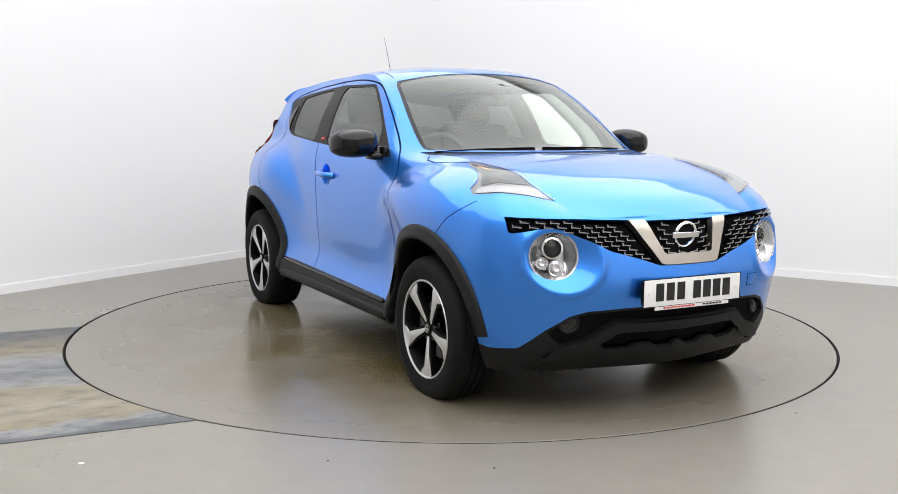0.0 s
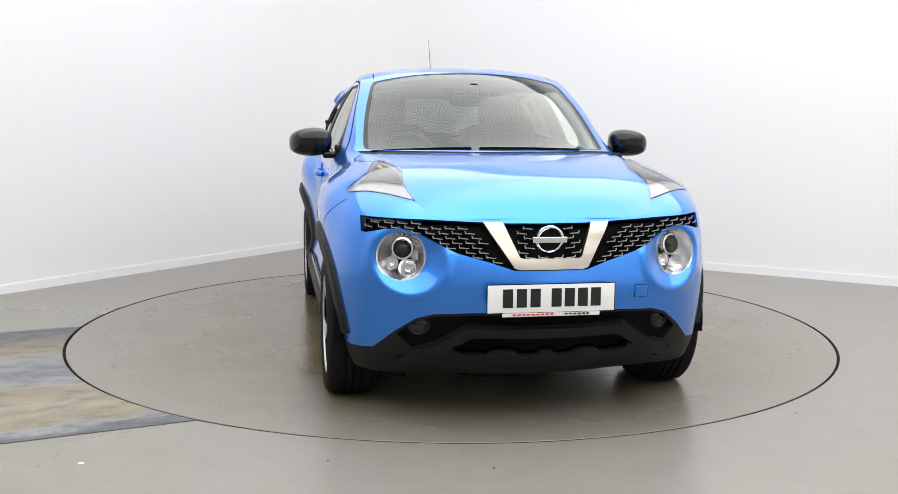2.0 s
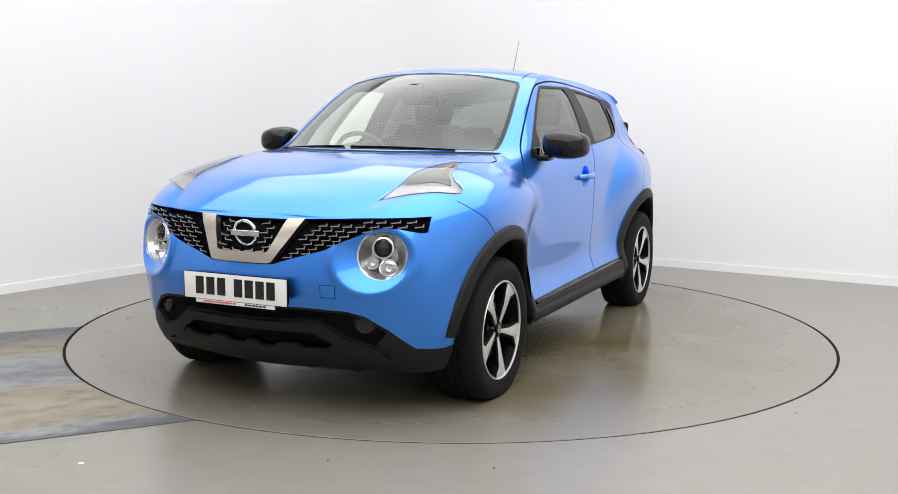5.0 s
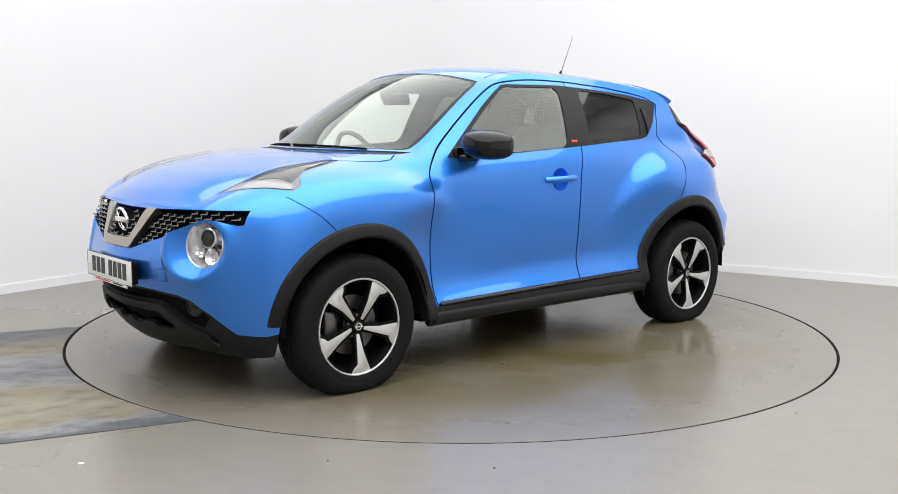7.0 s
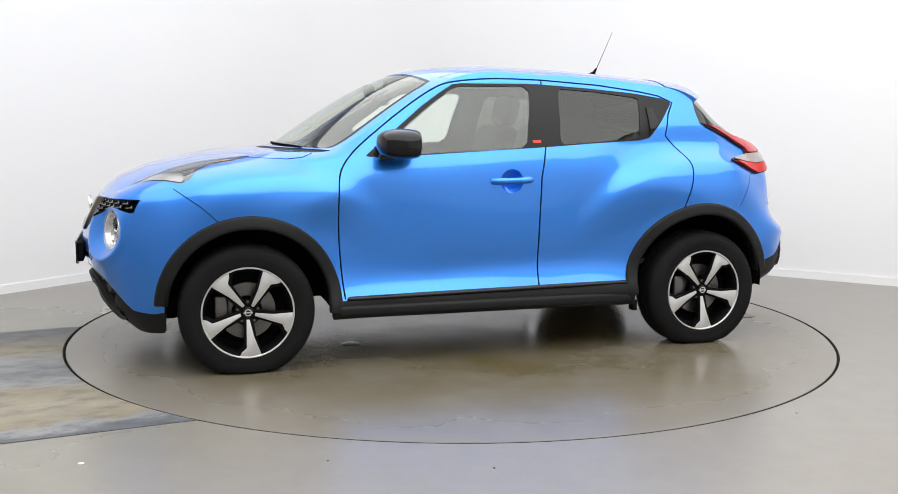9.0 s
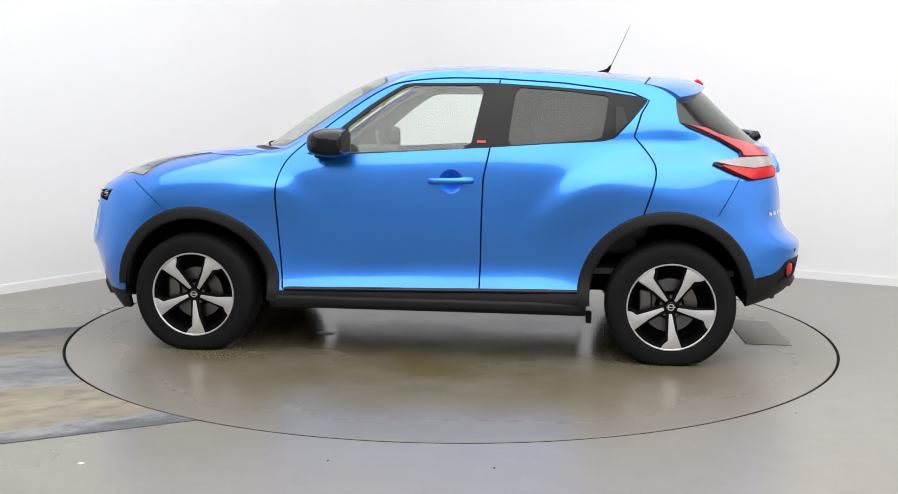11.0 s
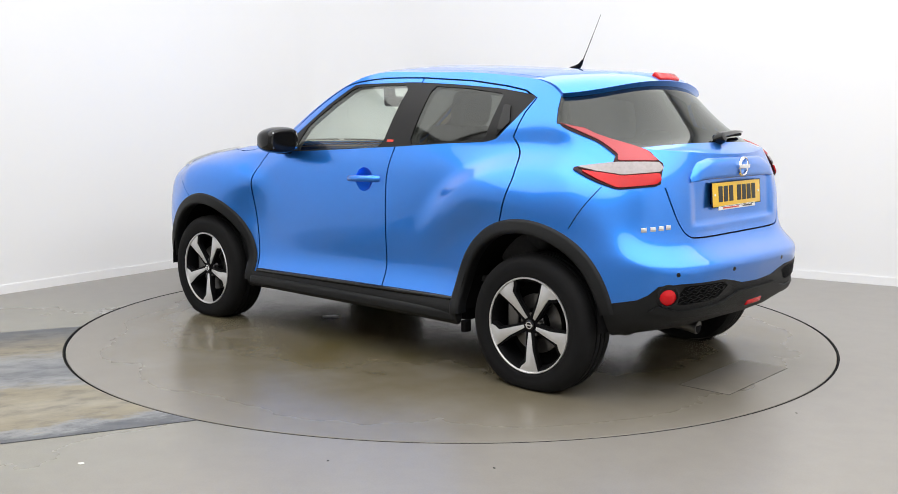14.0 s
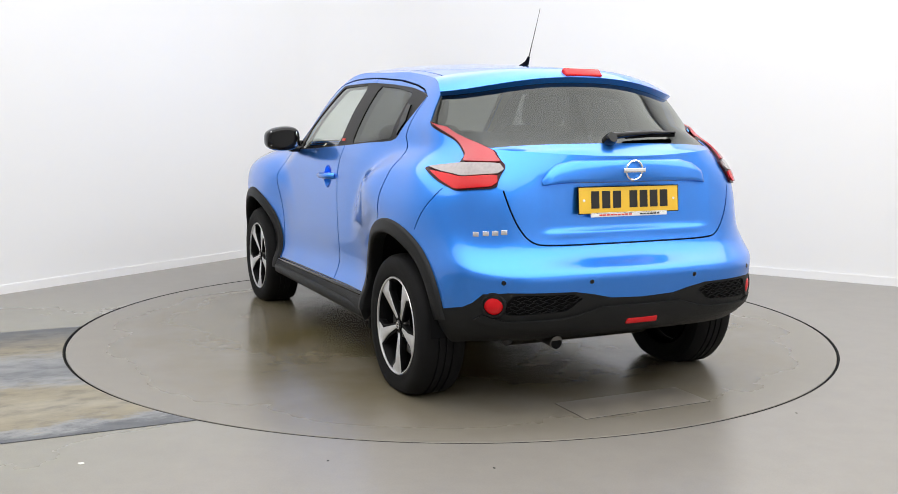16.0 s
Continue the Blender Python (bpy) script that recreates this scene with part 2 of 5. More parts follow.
def prism(points, depth, bevel=0.0):
    """A flat outline in x, z given thickness along y (from 0 to depth)."""
    bm = bmesh.new()
    vs = [bm.verts.new((x, 0, z)) for x, z in points]
    f = bm.faces.new(vs)
    ext = bmesh.ops.extrude_face_region(bm, geom=[f])
    bmesh.ops.translate(bm, vec=(0, depth, 0), verts=[v for v in ext["geom"] if isinstance(v, bmesh.types.BMVert)])
    bmesh.ops.recalc_face_normals(bm, faces=bm.faces)
    if bevel:
        bmesh.ops.bevel(bm, geom=list(bm.edges), offset=bevel, segments=2, affect="EDGES", profile=0.5)
    return smooth(bm)


def tube(points, radius, segs=10, taper=None):
    """A round bar along points."""
    pts = [Vector(p) for p in points]
    bm = bmesh.new()
    rings = []
    for i, p in enumerate(pts):
        d = (pts[min(i + 1, len(pts) - 1)] - pts[max(i - 1, 0)]).normalized()
        a = d.orthogonal().normalized() if i == 0 else (a - d * a.dot(d)).normalized()
        b = d.cross(a)
        r = radius if taper is None else radius + (taper - radius) * i / (len(pts) - 1)
        rings.append([bm.verts.new(p + (a * math.cos(2 * math.pi * k / segs) + b * math.sin(2 * math.pi * k / segs)) * r) for k in range(segs)])
    for r0, r1 in zip(rings, rings[1:]):
        for k in range(segs):
            bm.faces.new((r0[k], r0[(k + 1) % segs], r1[(k + 1) % segs], r1[k]))
    bm.faces.new(rings[0][::-1])
    bm.faces.new(rings[-1])
    bmesh.ops.recalc_face_normals(bm, faces=bm.faces)
    return smooth(bm, 50)


# ---- the room ----
RING = 2.227


def build_room():
    hdg = math.degrees(math.atan2(WB.y, WB.x))
    # floor: one sheet with a round hole for the turntable
    bm = bmesh.new()
    n = 192
    inner = [bm.verts.new((RING * math.cos(2 * math.pi * k / n), RING * math.sin(2 * math.pi * k / n), 0)) for k in range(n)]
    outer, low = [], []
    for k in range(n):
        d = Vector((math.cos(2 * math.pi * k / n), math.sin(2 * math.pi * k / n), 0))
        rel = -KNEE
        best = 30.0
        for axis, lo, hi in ((WA, -0.8, 10.2), (WB, -0.8, 10.2)):
            s, v = rel.dot(axis), d.dot(axis)
            if abs(v) > 1e-6:
                best = min(best, max((lo - s) / v, (hi - s) / v))
        outer.append(bm.verts.new(d * best))
    for k in range(n):
        low.append(bm.verts.new(inner[k].co + Vector((0, 0, -0.05))))
    for k in range(n):
        j = (k + 1) % n
        bm.faces.new((inner[k], outer[k], outer[j], inner[j]))
        bm.faces.new((inner[k], inner[j], low[j], low[k]))
    tagged(part("floor", bm, FLOOR), "grey painted workshop floor with ochre stains and scuffs", "floor", kind="structure")
    pit = bmesh.new()
    bmesh.ops.create_circle(pit, cap_ends=True, segments=96, radius=RING + 0.05, matrix=pose(0, 0, -0.05))
    tagged(part("floor_pit", pit, MATT_BLACK), "dark pit under the turntable's rim", "floor", kind="structure")

    trim = moved(lathe([(RING - 0.0125, -0.045), (RING - 0.0125, -0.002), (RING - 0.004, 0.001), (RING + 0.001, 0.001), (RING + 0.001, -0.02)], 192), pose(0, 0, 0, 90))
    tagged(part("rim_trim", trim, MATT_BLACK), "black rubber seal round the turntable", "trim", kind="structure")

    # the two far walls run into each other in a rounded corner
    fil, size, thick = 0.9, 9.5, 0.12

    def run(off):
        pts = [room(size, -off)]
        r = fil + off
        for k in range(25):
            a = math.pi / 2 * k / 24
            pts.append(room(fil - r * math.sin(a), fil - r * math.cos(a)))
        pts.append(room(-off, size))
        return pts

    def sheet(path_in, path_out, z0, z1):
        bm = bmesh.new()
        cols = [[bm.verts.new((p.x, p.y, z)) for p, z in ((a, z0), (a, z1), (b, z1), (b, z0))] for a, b in zip(path_in, path_out)]
        for c0, c1 in zip(cols, cols[1:]):
            for k in range(4):
                bm.faces.new((c0[k], c0[(k + 1) % 4], c1[(k + 1) % 4], c1[k]))
        bm.faces.new(cols[0])
        bm.faces.new(cols[-1][::-1])
        bmesh.ops.recalc_face_normals(bm, faces=bm.faces)
        return smooth(bm, 40)

    tagged(part("wall_back", sheet(run(0), run(thick), 0, CEILING_Z), WALL), "plain white studio wall with a rounded corner", "wall", kind="structure")
    tagged(part("baseboard", joined(sheet(run(-0.014), run(-0.002), 0, 0.062), sheet(run(-0.010), run(-0.003), 0.0625, 0.068)), BOARD), "low white baseboard along the studio wall", "baseboard", kind="structure")
    # two unseen walls added behind the camera: grey dims the car's sides, white brightens
    for name, p, q in (("unseen_wall_front", room(size, -0.1), room(size, size)), ("unseen_wall_side", room(-0.1, size), room(size, size))):
        d = (q - p).normalized()
        out = Vector((d.y, -d.x, 0))
        if (room(4, 4) - p).dot(out) > 0:
            out = -out
        tagged(part(name, sheet([p, q], [p + out * thick, q + out * thick], 0, CEILING_Z), UNSEEN_WALL if name == "unseen_wall_front" else WALL), "plain unseen wall added behind the camera to shape the light", "wall", kind="structure")
    bm = box_bm(size + 1.6, size + 1.6, 0.1)
    ob = tagged(part("ceiling", bm, WALL), "plain white ceiling", "ceiling", kind="structure")
    ob.matrix_world = Matrix.Translation(room(size / 2, size / 2, CEILING_Z + 0.05)) @ pose(0, 0, 0, 0, 0, hdg)

    # strip of broken-out screed that runs up to the turntable
    bm = bmesh.new()
    d = Vector((0.905, 0.425, 0))
    s = Vector((-d.y, d.x, 0))
    mid = Vector((-2.0, -1.17, 0))
    edge = []
    for k in range(41):
        y = -1.12 + 2.12 * k / 40
        p = mid + s * y
        b = p.dot(d)
        far = -b - math.sqrt(max(0.0, b * b - p.dot(p) + (RING + 0.004) ** 2))
        edge.append((y, far))
    vs0 = [bm.verts.new((-3.2, y, 0)) for y, _ in edge]
    vs1 = [bm.verts.new((x, y, 0)) for y, x in edge]
    for k in range(40):
        bm.faces.new((vs0[k], vs1[k], vs1[k + 1], vs0[k + 1]))
    ext = bmesh.ops.extrude_face_region(bm, geom=list(bm.faces))
    bmesh.ops.translate(bm, vec=(0, 0, -0.012), verts=[v for v in ext["geom"] if isinstance(v, bmesh.types.BMVert)])
    bmesh.ops.recalc_face_normals(bm, faces=bm.faces)
    ob = tagged(part("floor_patch", bm, PATCH), "scraped concrete strip in the floor with ochre and dark bands", "floor", kind="structure")
    ob.matrix_world = Matrix.Translation(mid + Vector((0, 0, 0.003))) @ pose(0, 0, 0, 0, 0, math.degrees(math.atan2(d.y, d.x)))


def build_turntable():
    base = new("turntable")
    tagged(base, "round grey turntable set flush in the floor", "turntable")
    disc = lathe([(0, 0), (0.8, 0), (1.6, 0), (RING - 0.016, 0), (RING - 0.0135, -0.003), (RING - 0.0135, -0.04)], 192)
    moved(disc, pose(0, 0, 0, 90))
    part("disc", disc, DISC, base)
    # a hatch plate let into the disc
    a = math.radians(203.5)
    c = Vector((1.70, -0.71, 0))
    p = Matrix.Rotation(a, 3, "Z") @ c
    plate = part("hatch_plate", box_bm(0.25, 0.66, 0.012, bevel=0.003), material("worn_hatch_plate", (0.165, 0.15, 0.127), rough=0.45, vary=0.3, scale=8, bump=0.2, bump_scale=60), base, "worn dark hatch plate")
    plate.matrix_local = Matrix.Translation((p.x, p.y, -0.0025)) @ pose(0, 0, 0, 0, 0, 203.5 - 24)
    part("hatch_joint", box_bm(0.255, 0.665, 0.012, bevel=0.002), MATT_BLACK, base).matrix_local = Matrix.Translation((p.x, p.y, -0.0047)) @ pose(0, 0, 0, 0, 0, 203.5 - 24)
    part("lifting_plate", moved(lathe([(0, 0.004), (0.03, 0.004), (0.05, 0.002), (0.055, 0)], 20), pose(0.70, 0.36, 0.0, 90)), ALLOY, base, "small scuffed metal plate")
    return base


def build_chips():
    """Flakes and grit that lie about on the floor."""
    rng = random.Random(5)
    pale = material("pale_flake", (0.7, 0.69, 0.66), rough=0.6, vary=0.2)
    dark = material("dark_grit", (0.04, 0.04, 0.04), rough=0.8, vary=0.3)
    for x, y, size, mat, label in ((-1.34, -2.48, 0.012, pale, "pale flake of paint on the grey floor"), (0.16, -2.49, 0.007, dark, "dark grit on the grey floor"), (-0.45, -2.43, 0.006, dark, "dark grit on the grey floor"), (1.50, -1.79, 0.007, dark, "dark grit on the grey floor")):
        bm = bmesh.new()
        bmesh.ops.create_icosphere(bm, subdivisions=1, radius=size)
        for v in bm.verts:
            v.co *= rng.uniform(0.7, 1.2)
            v.co.z = max(v.co.z, -size * 0.2) * 0.35
        low = min(v.co.z for v in bm.verts)
        ob = tagged(part("paint_flake" if mat is pale else "grit", bm, mat), label, "debris")
        ob.matrix_world = pose(x, y, -low, 0, 0, rng.uniform(0, 360))


build_room()
build_chips()
TABLE = build_turntable()

# ---- the car's skin: a loft through section curves ----
def spline(ts, vals, q):
    """Natural cubic spline through vals (rows) at ts, read at q."""
    ts, vals = np.asarray(ts, float), np.asarray(vals, float)
    if vals.ndim > 2:
        return spline(ts, vals.reshape(len(vals), -1), q).reshape(len(q), *vals.shape[1:])
    n, h = len(ts), np.diff(ts)
    A, B = np.eye(n), np.zeros_like(vals)
    for i in range(1, n - 1):
        A[i, i - 1], A[i, i], A[i, i + 1] = h[i - 1], 2 * (h[i - 1] + h[i]), h[i]
        B[i] = 6 * ((vals[i + 1] - vals[i]) / h[i] - (vals[i] - vals[i - 1]) / h[i - 1])
    M = np.linalg.solve(A, B)
    k = np.clip(np.searchsorted(ts, q, "right") - 1, 0, n - 2)
    hk = h[k]
    a, b = (ts[k + 1] - q) / hk, (q - ts[k]) / hk
    sh = (slice(None),) + (None,) * (vals.ndim - 1)
    return a[sh] * vals[k] + b[sh] * vals[k + 1] + ((a ** 3 - a)[sh] * M[k] + (b ** 3 - b)[sh] * M[k + 1]) * (hk ** 2)[sh] / 6


# sections: base point (x, y), outward direction in degrees, then (offset, height) from the underside up to the upper rail
SECTIONS = [
    (2.06, 0.0, 0, "-.16 .20 -.08 .28 -.045 .40 0 .54 0 .63 -.02 .70 -.045 .76 -.07 .81 -.095 .848"),
    (2.03, 0.25, 10, "-.16 .20 -.08 .28 -.045 .40 0 .54 0 .64 -.018 .71 -.04 .765 -.06 .815 -.085 .850"),
    (1.985, 0.47, 24, "-.17 .20 -.09 .28 -.045 .40 0 .54 0 .65 -.012 .72 -.03 .775 -.055 .825 -.085 .862"),
    (1.893, 0.645, 52, "-.15 .20 -.07 .28 -.03 .40 0 .54 0 .66 -.01 .75 -.03 .825 -.08 .885 -.170 .918"),
    (1.76, 0.768, 70, "-.08 .20 -.04 .28 -.015 .40 0 .54 0 .67 -.010 .77 -.035 .86 -.11 .930 -.245 .970"),
    (1.55, 0.845, 84, "-.05 .22 -.02 .30 0 .42 0 .56 0 .70 -.010 .81 -.050 .915 -.15 .990 -.305 1.020"),
    (1.265, 0.875, 90, "-.02 .25 -.01 .32 0 .42 0 .56 0 .72 -.006 .83 -.048 .945 -.145 1.025 -.290 1.058"),
    (1.0, 0.862, 90, "-.03 .25 0 .32 -.01 .42 -.02 .56 -.008 .74 -.010 .85 -.050 .960 -.125 1.035 -.235 1.080"),
    (0.80, 0.838, 90, "-.02 .25 0 .32 -.036 .42 -.046 .58 -.034 .76 -.020 .89 -.055 .985 -.108 1.055 -.178 1.094"),
    (0.62, 0.832, 90, "-.02 .25 -.002 .33 -.042 .43 -.047 .58 -.036 .76 -.032 .93 -.056 1.02 -.103 1.10 -.177 1.195"),
    (0.40, 0.832, 90, "-.02 .25 -.002 .33 -.046 .43 -.047 .57 -.036 .76 -.038 .95 -.070 1.07 -.127 1.20 -.207 1.34"),
    (0.10, 0.832, 90, "-.02 .25 -.002 .33 -.047 .44 -.047 .57 -.036 .76 -.040 .965 -.072 1.085 -.152 1.28 -.257 1.483"),
    (-0.30, 0.834, 90, "-.02 .25 -.002 .33 -.046 .45 -.046 .58 -.036 .76 -.038 .968 -.068 1.10 -.151 1.30 -.276 1.500"),
    (-0.70, 0.840, 90, "-.02 .25 .002 .33 -.042 .45 -.042 .60 -.028 .78 -.030 .965 -.080 1.115 -.168 1.305 -.288 1.488"),
    (-1.02, 0.866, 90, "-.02 .25 0 .33 -.012 .43 -.012 .60 .002 .79 -.014 .935 -.105 1.115 -.195 1.30 -.288 1.456"),
    (-1.265, 0.876, 90, "-.03 .25 0 .33 0 .43 0 .60 .002 .76 -.014 .885 -.090 1.035 -.165 1.20 -.246 1.375"),
    (-1.42, 0.866, 96, "-.03 .26 0 .34 0 .43 0 .60 -.003 .74 -.018 .86 -.066 .98 -.124 1.11 -.204 1.235"),
    (-1.60, 0.828, 106, "-.05 .29 -.015 .36 0 .44 0 .58 -.010 .70 -.030 .82 -.066 .94 -.120 1.06 -.200 1.165"),
    (-1.80, 0.755, 125, "-.10 .32 -.04 .37 -.01 .45 0 .57 -.006 .645 -.055 .73 -.080 .87 -.12 1.02 -.215 1.13"),
    (-1.93, 0.60, 146, "-.12 .33 -.05 .38 -.015 .46 0 .56 -.010 .63 -.080 .71 -.105 .85 -.135 1.0 -.195 1.12"),
    (-1.985, 0.35, 165, "-.13 .33 -.06 .38 -.02 .46 0 .56 -.008 .63 -.095 .705 -.125 .85 -.135 1.0 -.16 1.108"),
    (-2.0, 0.0, 180, "-.13 .33 -.06 .38 -.02 .46 0 .56 -.008 .63 -.105 .70 -.145 .85 -.135 1.0 -.125 1.10"),
]
NU, NW = 700, 260


def step(a, b, v):
    """0 below a, 1 above b, eased between (a may be the larger)."""
    k = np.clip((v - a) / (b - a), 0, 1)
    return k * k * (3 - 2 * k)


def crest(x, z, cx, cz, ax, az, rise, drop):
    """A rounded wing round a wheel: swells up to an arc, folds in beyond it and runs out."""
    r = np.hypot((x - cx) / ax, (z - cz) / az)
    return rise * step(0.66, 0.97, r) * (1 - step(0.97, 1.15, r)) - drop * step(0.99, 1.14, r) * (1 - step(1.15, 1.42, r))


def sculpt(g):
    """Wings, haunches, lamp sockets and the plate recess, pressed into the lofted skin."""
    x, y, z = g[..., 0].copy(), g[..., 1].copy(), g[..., 2].copy()
    haunch = crest(x, z, -1.24, 0.30, 0.80, 0.725, 0.034, 0.028)
    haunch *= step(-0.40, -0.98, x) * step(-1.72, -1.45, x) * step(0.55, 0.80, z) * step(1.26, 1.12, z)
    wing = crest(x, z, 1.22, 0.28, 0.86, 0.685, 0.024, 0.024)
    wing *= step(0.50, 1.05, x) * step(1.62, 1.42, x) * step(0.50, 0.75, z) * step(1.09, 1.0, z)
    # the doors draw in behind the front wing and before the rear one
    waist = -0.004 * np.exp(-((x - 0.52) / 0.22) ** 2 - ((z - 0.72) / 0.20) ** 2) - 0.002 * np.exp(-((x + 0.55) / 0.2) ** 2 - ((z - 0.66) / 0.2) ** 2)
    g[..., 1] += np.where(y > 0.3, haunch + wing + waist, 0)
    # funnels of the round lamps
    r = np.hypot(y - 0.560, z - 0.698)
    dip = 0.048 * (1 - step(0.055, 0.142, r)) - 0.012 * np.exp(-((r - 0.148) / 0.020) ** 2) * step(0.83, 0.76, z)
    g[..., 0] -= np.where(x > 1.5, dip, 0)
    # recess for the rear number plate, with a sill below it
    plate_bay = step(0.46, 0.38, np.abs(y)) * step(0.775, 0.80, z) * step(1.03, 0.99, z)
    lip = np.exp(-((z - 0.772) / 0.013) ** 2) * step(0.44, 0.30, np.abs(y))
    g[..., 0] += np.where(x < -1.6, 0.012 * plate_bay - 0.005 * lip, 0)


def make_skin():
    net, base = [], []
    for bx, by, ang, text in SECTIONS:
        v = [float(s) for s in text.split()]
        c, s = math.cos(radians(ang)), math.sin(radians(ang))
        net.append([(bx + d * c, by + d * s, z) for d, z in zip(v[::2], v[1::2])])
        base.append((bx, by))
    net = np.array(net)
    flip = np.array([1, -1, 1])
    full = np.concatenate([net[2:0:-1] * flip, net, net[-2:-4:-1] * flip])
    b = np.concatenate([np.array(base[2:0:-1]) * flip[:2], base, np.array(base[-2:-4:-1]) * flip[:2]])
    t = np.concatenate([[0], np.cumsum(np.hypot(*np.diff(b, axis=0).T))])
    t -= t[2]
    length = t[-3]
    u = np.linspace(0, length, NU)
    cols = spline(t, full, u)
    rows = np.linspace(0, 8, NW)
    g = np.swapaxes(spline(np.arange(9.0), np.swapaxes(cols, 0, 1), rows), 0, 1)
    sculpt(g)
    du, dw = np.gradient(g, axis=0), np.gradient(g, axis=1)
    n = np.cross(du, dw)
    n /= np.linalg.norm(n, axis=2)[..., None] + 1e-12
    n[0, :, 1] = n[-1, :, 1] = 0
    if n[NU // 2, NW // 2, 1] < 0:
        n = -n
    return g, n / np.linalg.norm(n, axis=2)[..., None]


SKIN, SKIN_N = make_skin()


def bilinear(tab, a, b):
    """tab read at fractions a, b of its two axes."""
    x, y = np.clip(a, 0, 1) * (tab.shape[0] - 1), np.clip(b, 0, 1) * (tab.shape[1] - 1)
    i, j = np.minimum(x.astype(int), tab.shape[0] - 2), np.minimum(y.astype(int), tab.shape[1] - 2)
    f, g = (x - i)[:, None], (y - j)[:, None]
    return (tab[i, j] * (1 - f) + tab[i + 1, j] * f) * (1 - g) + (tab[i, j + 1] * (1 - f) + tab[i + 1, j + 1] * f) * g


def on_plan(pts):
    """(x, y) places, seen from above, as fractions of the upper part of the skin."""
    j0 = int(NW * 0.55)
    out = []
    for p in pts:
        d = (SKIN[:, j0:, 0] - p[0]) ** 2 + (SKIN[:, j0:, 1] - p[1]) ** 2
        i, j = np.unravel_index(d.argmin(), d.shape)
        i, j = min(max(i, 1), NU - 2), min(max(j + j0, 1), NW - 2)
        J = np.stack([(SKIN[i + 1, j] - SKIN[i - 1, j])[:2] / 2, (SKIN[i, j + 1] - SKIN[i, j - 1])[:2] / 2], 1)
        step = np.clip(np.linalg.lstsq(J, np.array(p) - SKIN[i, j][:2], rcond=0.05)[0], -2, 2)
        out.append(((i + step[0]) / (NU - 1), (j + step[1]) / (NW - 1)))
    return np.clip(np.array(out), 0, 1)


def on_skin(kind, pts):
    """(x, z), (y, z) front or (y, z) rear places as fractions of the skin."""
    if kind == "plan":
        return on_plan(pts)
    axis = 0 if kind == "side" else 1
    lo, hi = {"side": (0, NU), "front": (0, int(NU * 0.27)), "rear": (int(NU * 0.72), NU)}[kind]
    tab = SKIN[lo:hi]
    out = []
    for p in pts:
        d = (tab[..., axis] - p[0]) ** 2 + (tab[..., 2] - p[1]) ** 2
        i, j = np.unravel_index(d.argmin(), d.shape)
        i, j = min(max(i, 1), tab.shape[0] - 2), min(max(j, 1), NW - 2)
        gi = (tab[i + 1, j] - tab[i - 1, j])[[axis, 2]] / 2
        gj = (tab[i, j + 1] - tab[i, j - 1])[[axis, 2]] / 2
        r = np.array(p) - tab[i, j][[axis, 2]]
        J = np.stack([gi, gj], 1)
        step = np.linalg.lstsq(J, r, rcond=0.05)[0]
        step = np.clip(step, -2, 2)
        out.append(((lo + i + step[0]) / (NU - 1), (j + step[1]) / (NW - 1)))
    return np.clip(np.array(out), 0, 1)


def rounded(pts, times=2, closed=True, r=0.09):
    """Corner cutting, which rounds an outline."""
    p = np.array(pts, float)
    for _ in range(times):
        q = np.roll(p, -1, 0) if closed else p[1:]
        b = p if closed else p[:-1]
        a = np.stack([b * (1 - r) + q * r, b * r + q * (1 - r)], 1).reshape(-1, 2)
        p = a if closed else np.concatenate([p[:1], a[1:-1], p[-1:]])
    return p


def dense(pts, step=0.025, closed=True):
    p = np.array(pts, float)
    q = np.roll(p, -1, 0) if closed else p[1:]
    out = []
    for a, b in zip(p, q):
        k = max(1, int(np.linalg.norm(b - a) / step + 0.5))
        out += [a + (b - a) * i / k for i in range(k)]
    if not closed:
        out.append(p[-1])
    return np.array(out)


def inside(poly, pts):
    x, y = pts[:, 0], pts[:, 1]
    hit = np.zeros(len(pts), bool)
    for (x0, y0), (x1, y1) in zip(poly, np.roll(poly, -1, 0)):
        cross = (y0 > y) != (y1 > y)
        with np.errstate(divide="ignore", invalid="ignore"):
            hit ^= cross & (x < (x1 - x0) * (y - y0) / (y1 - y0) + x0)
    return hit


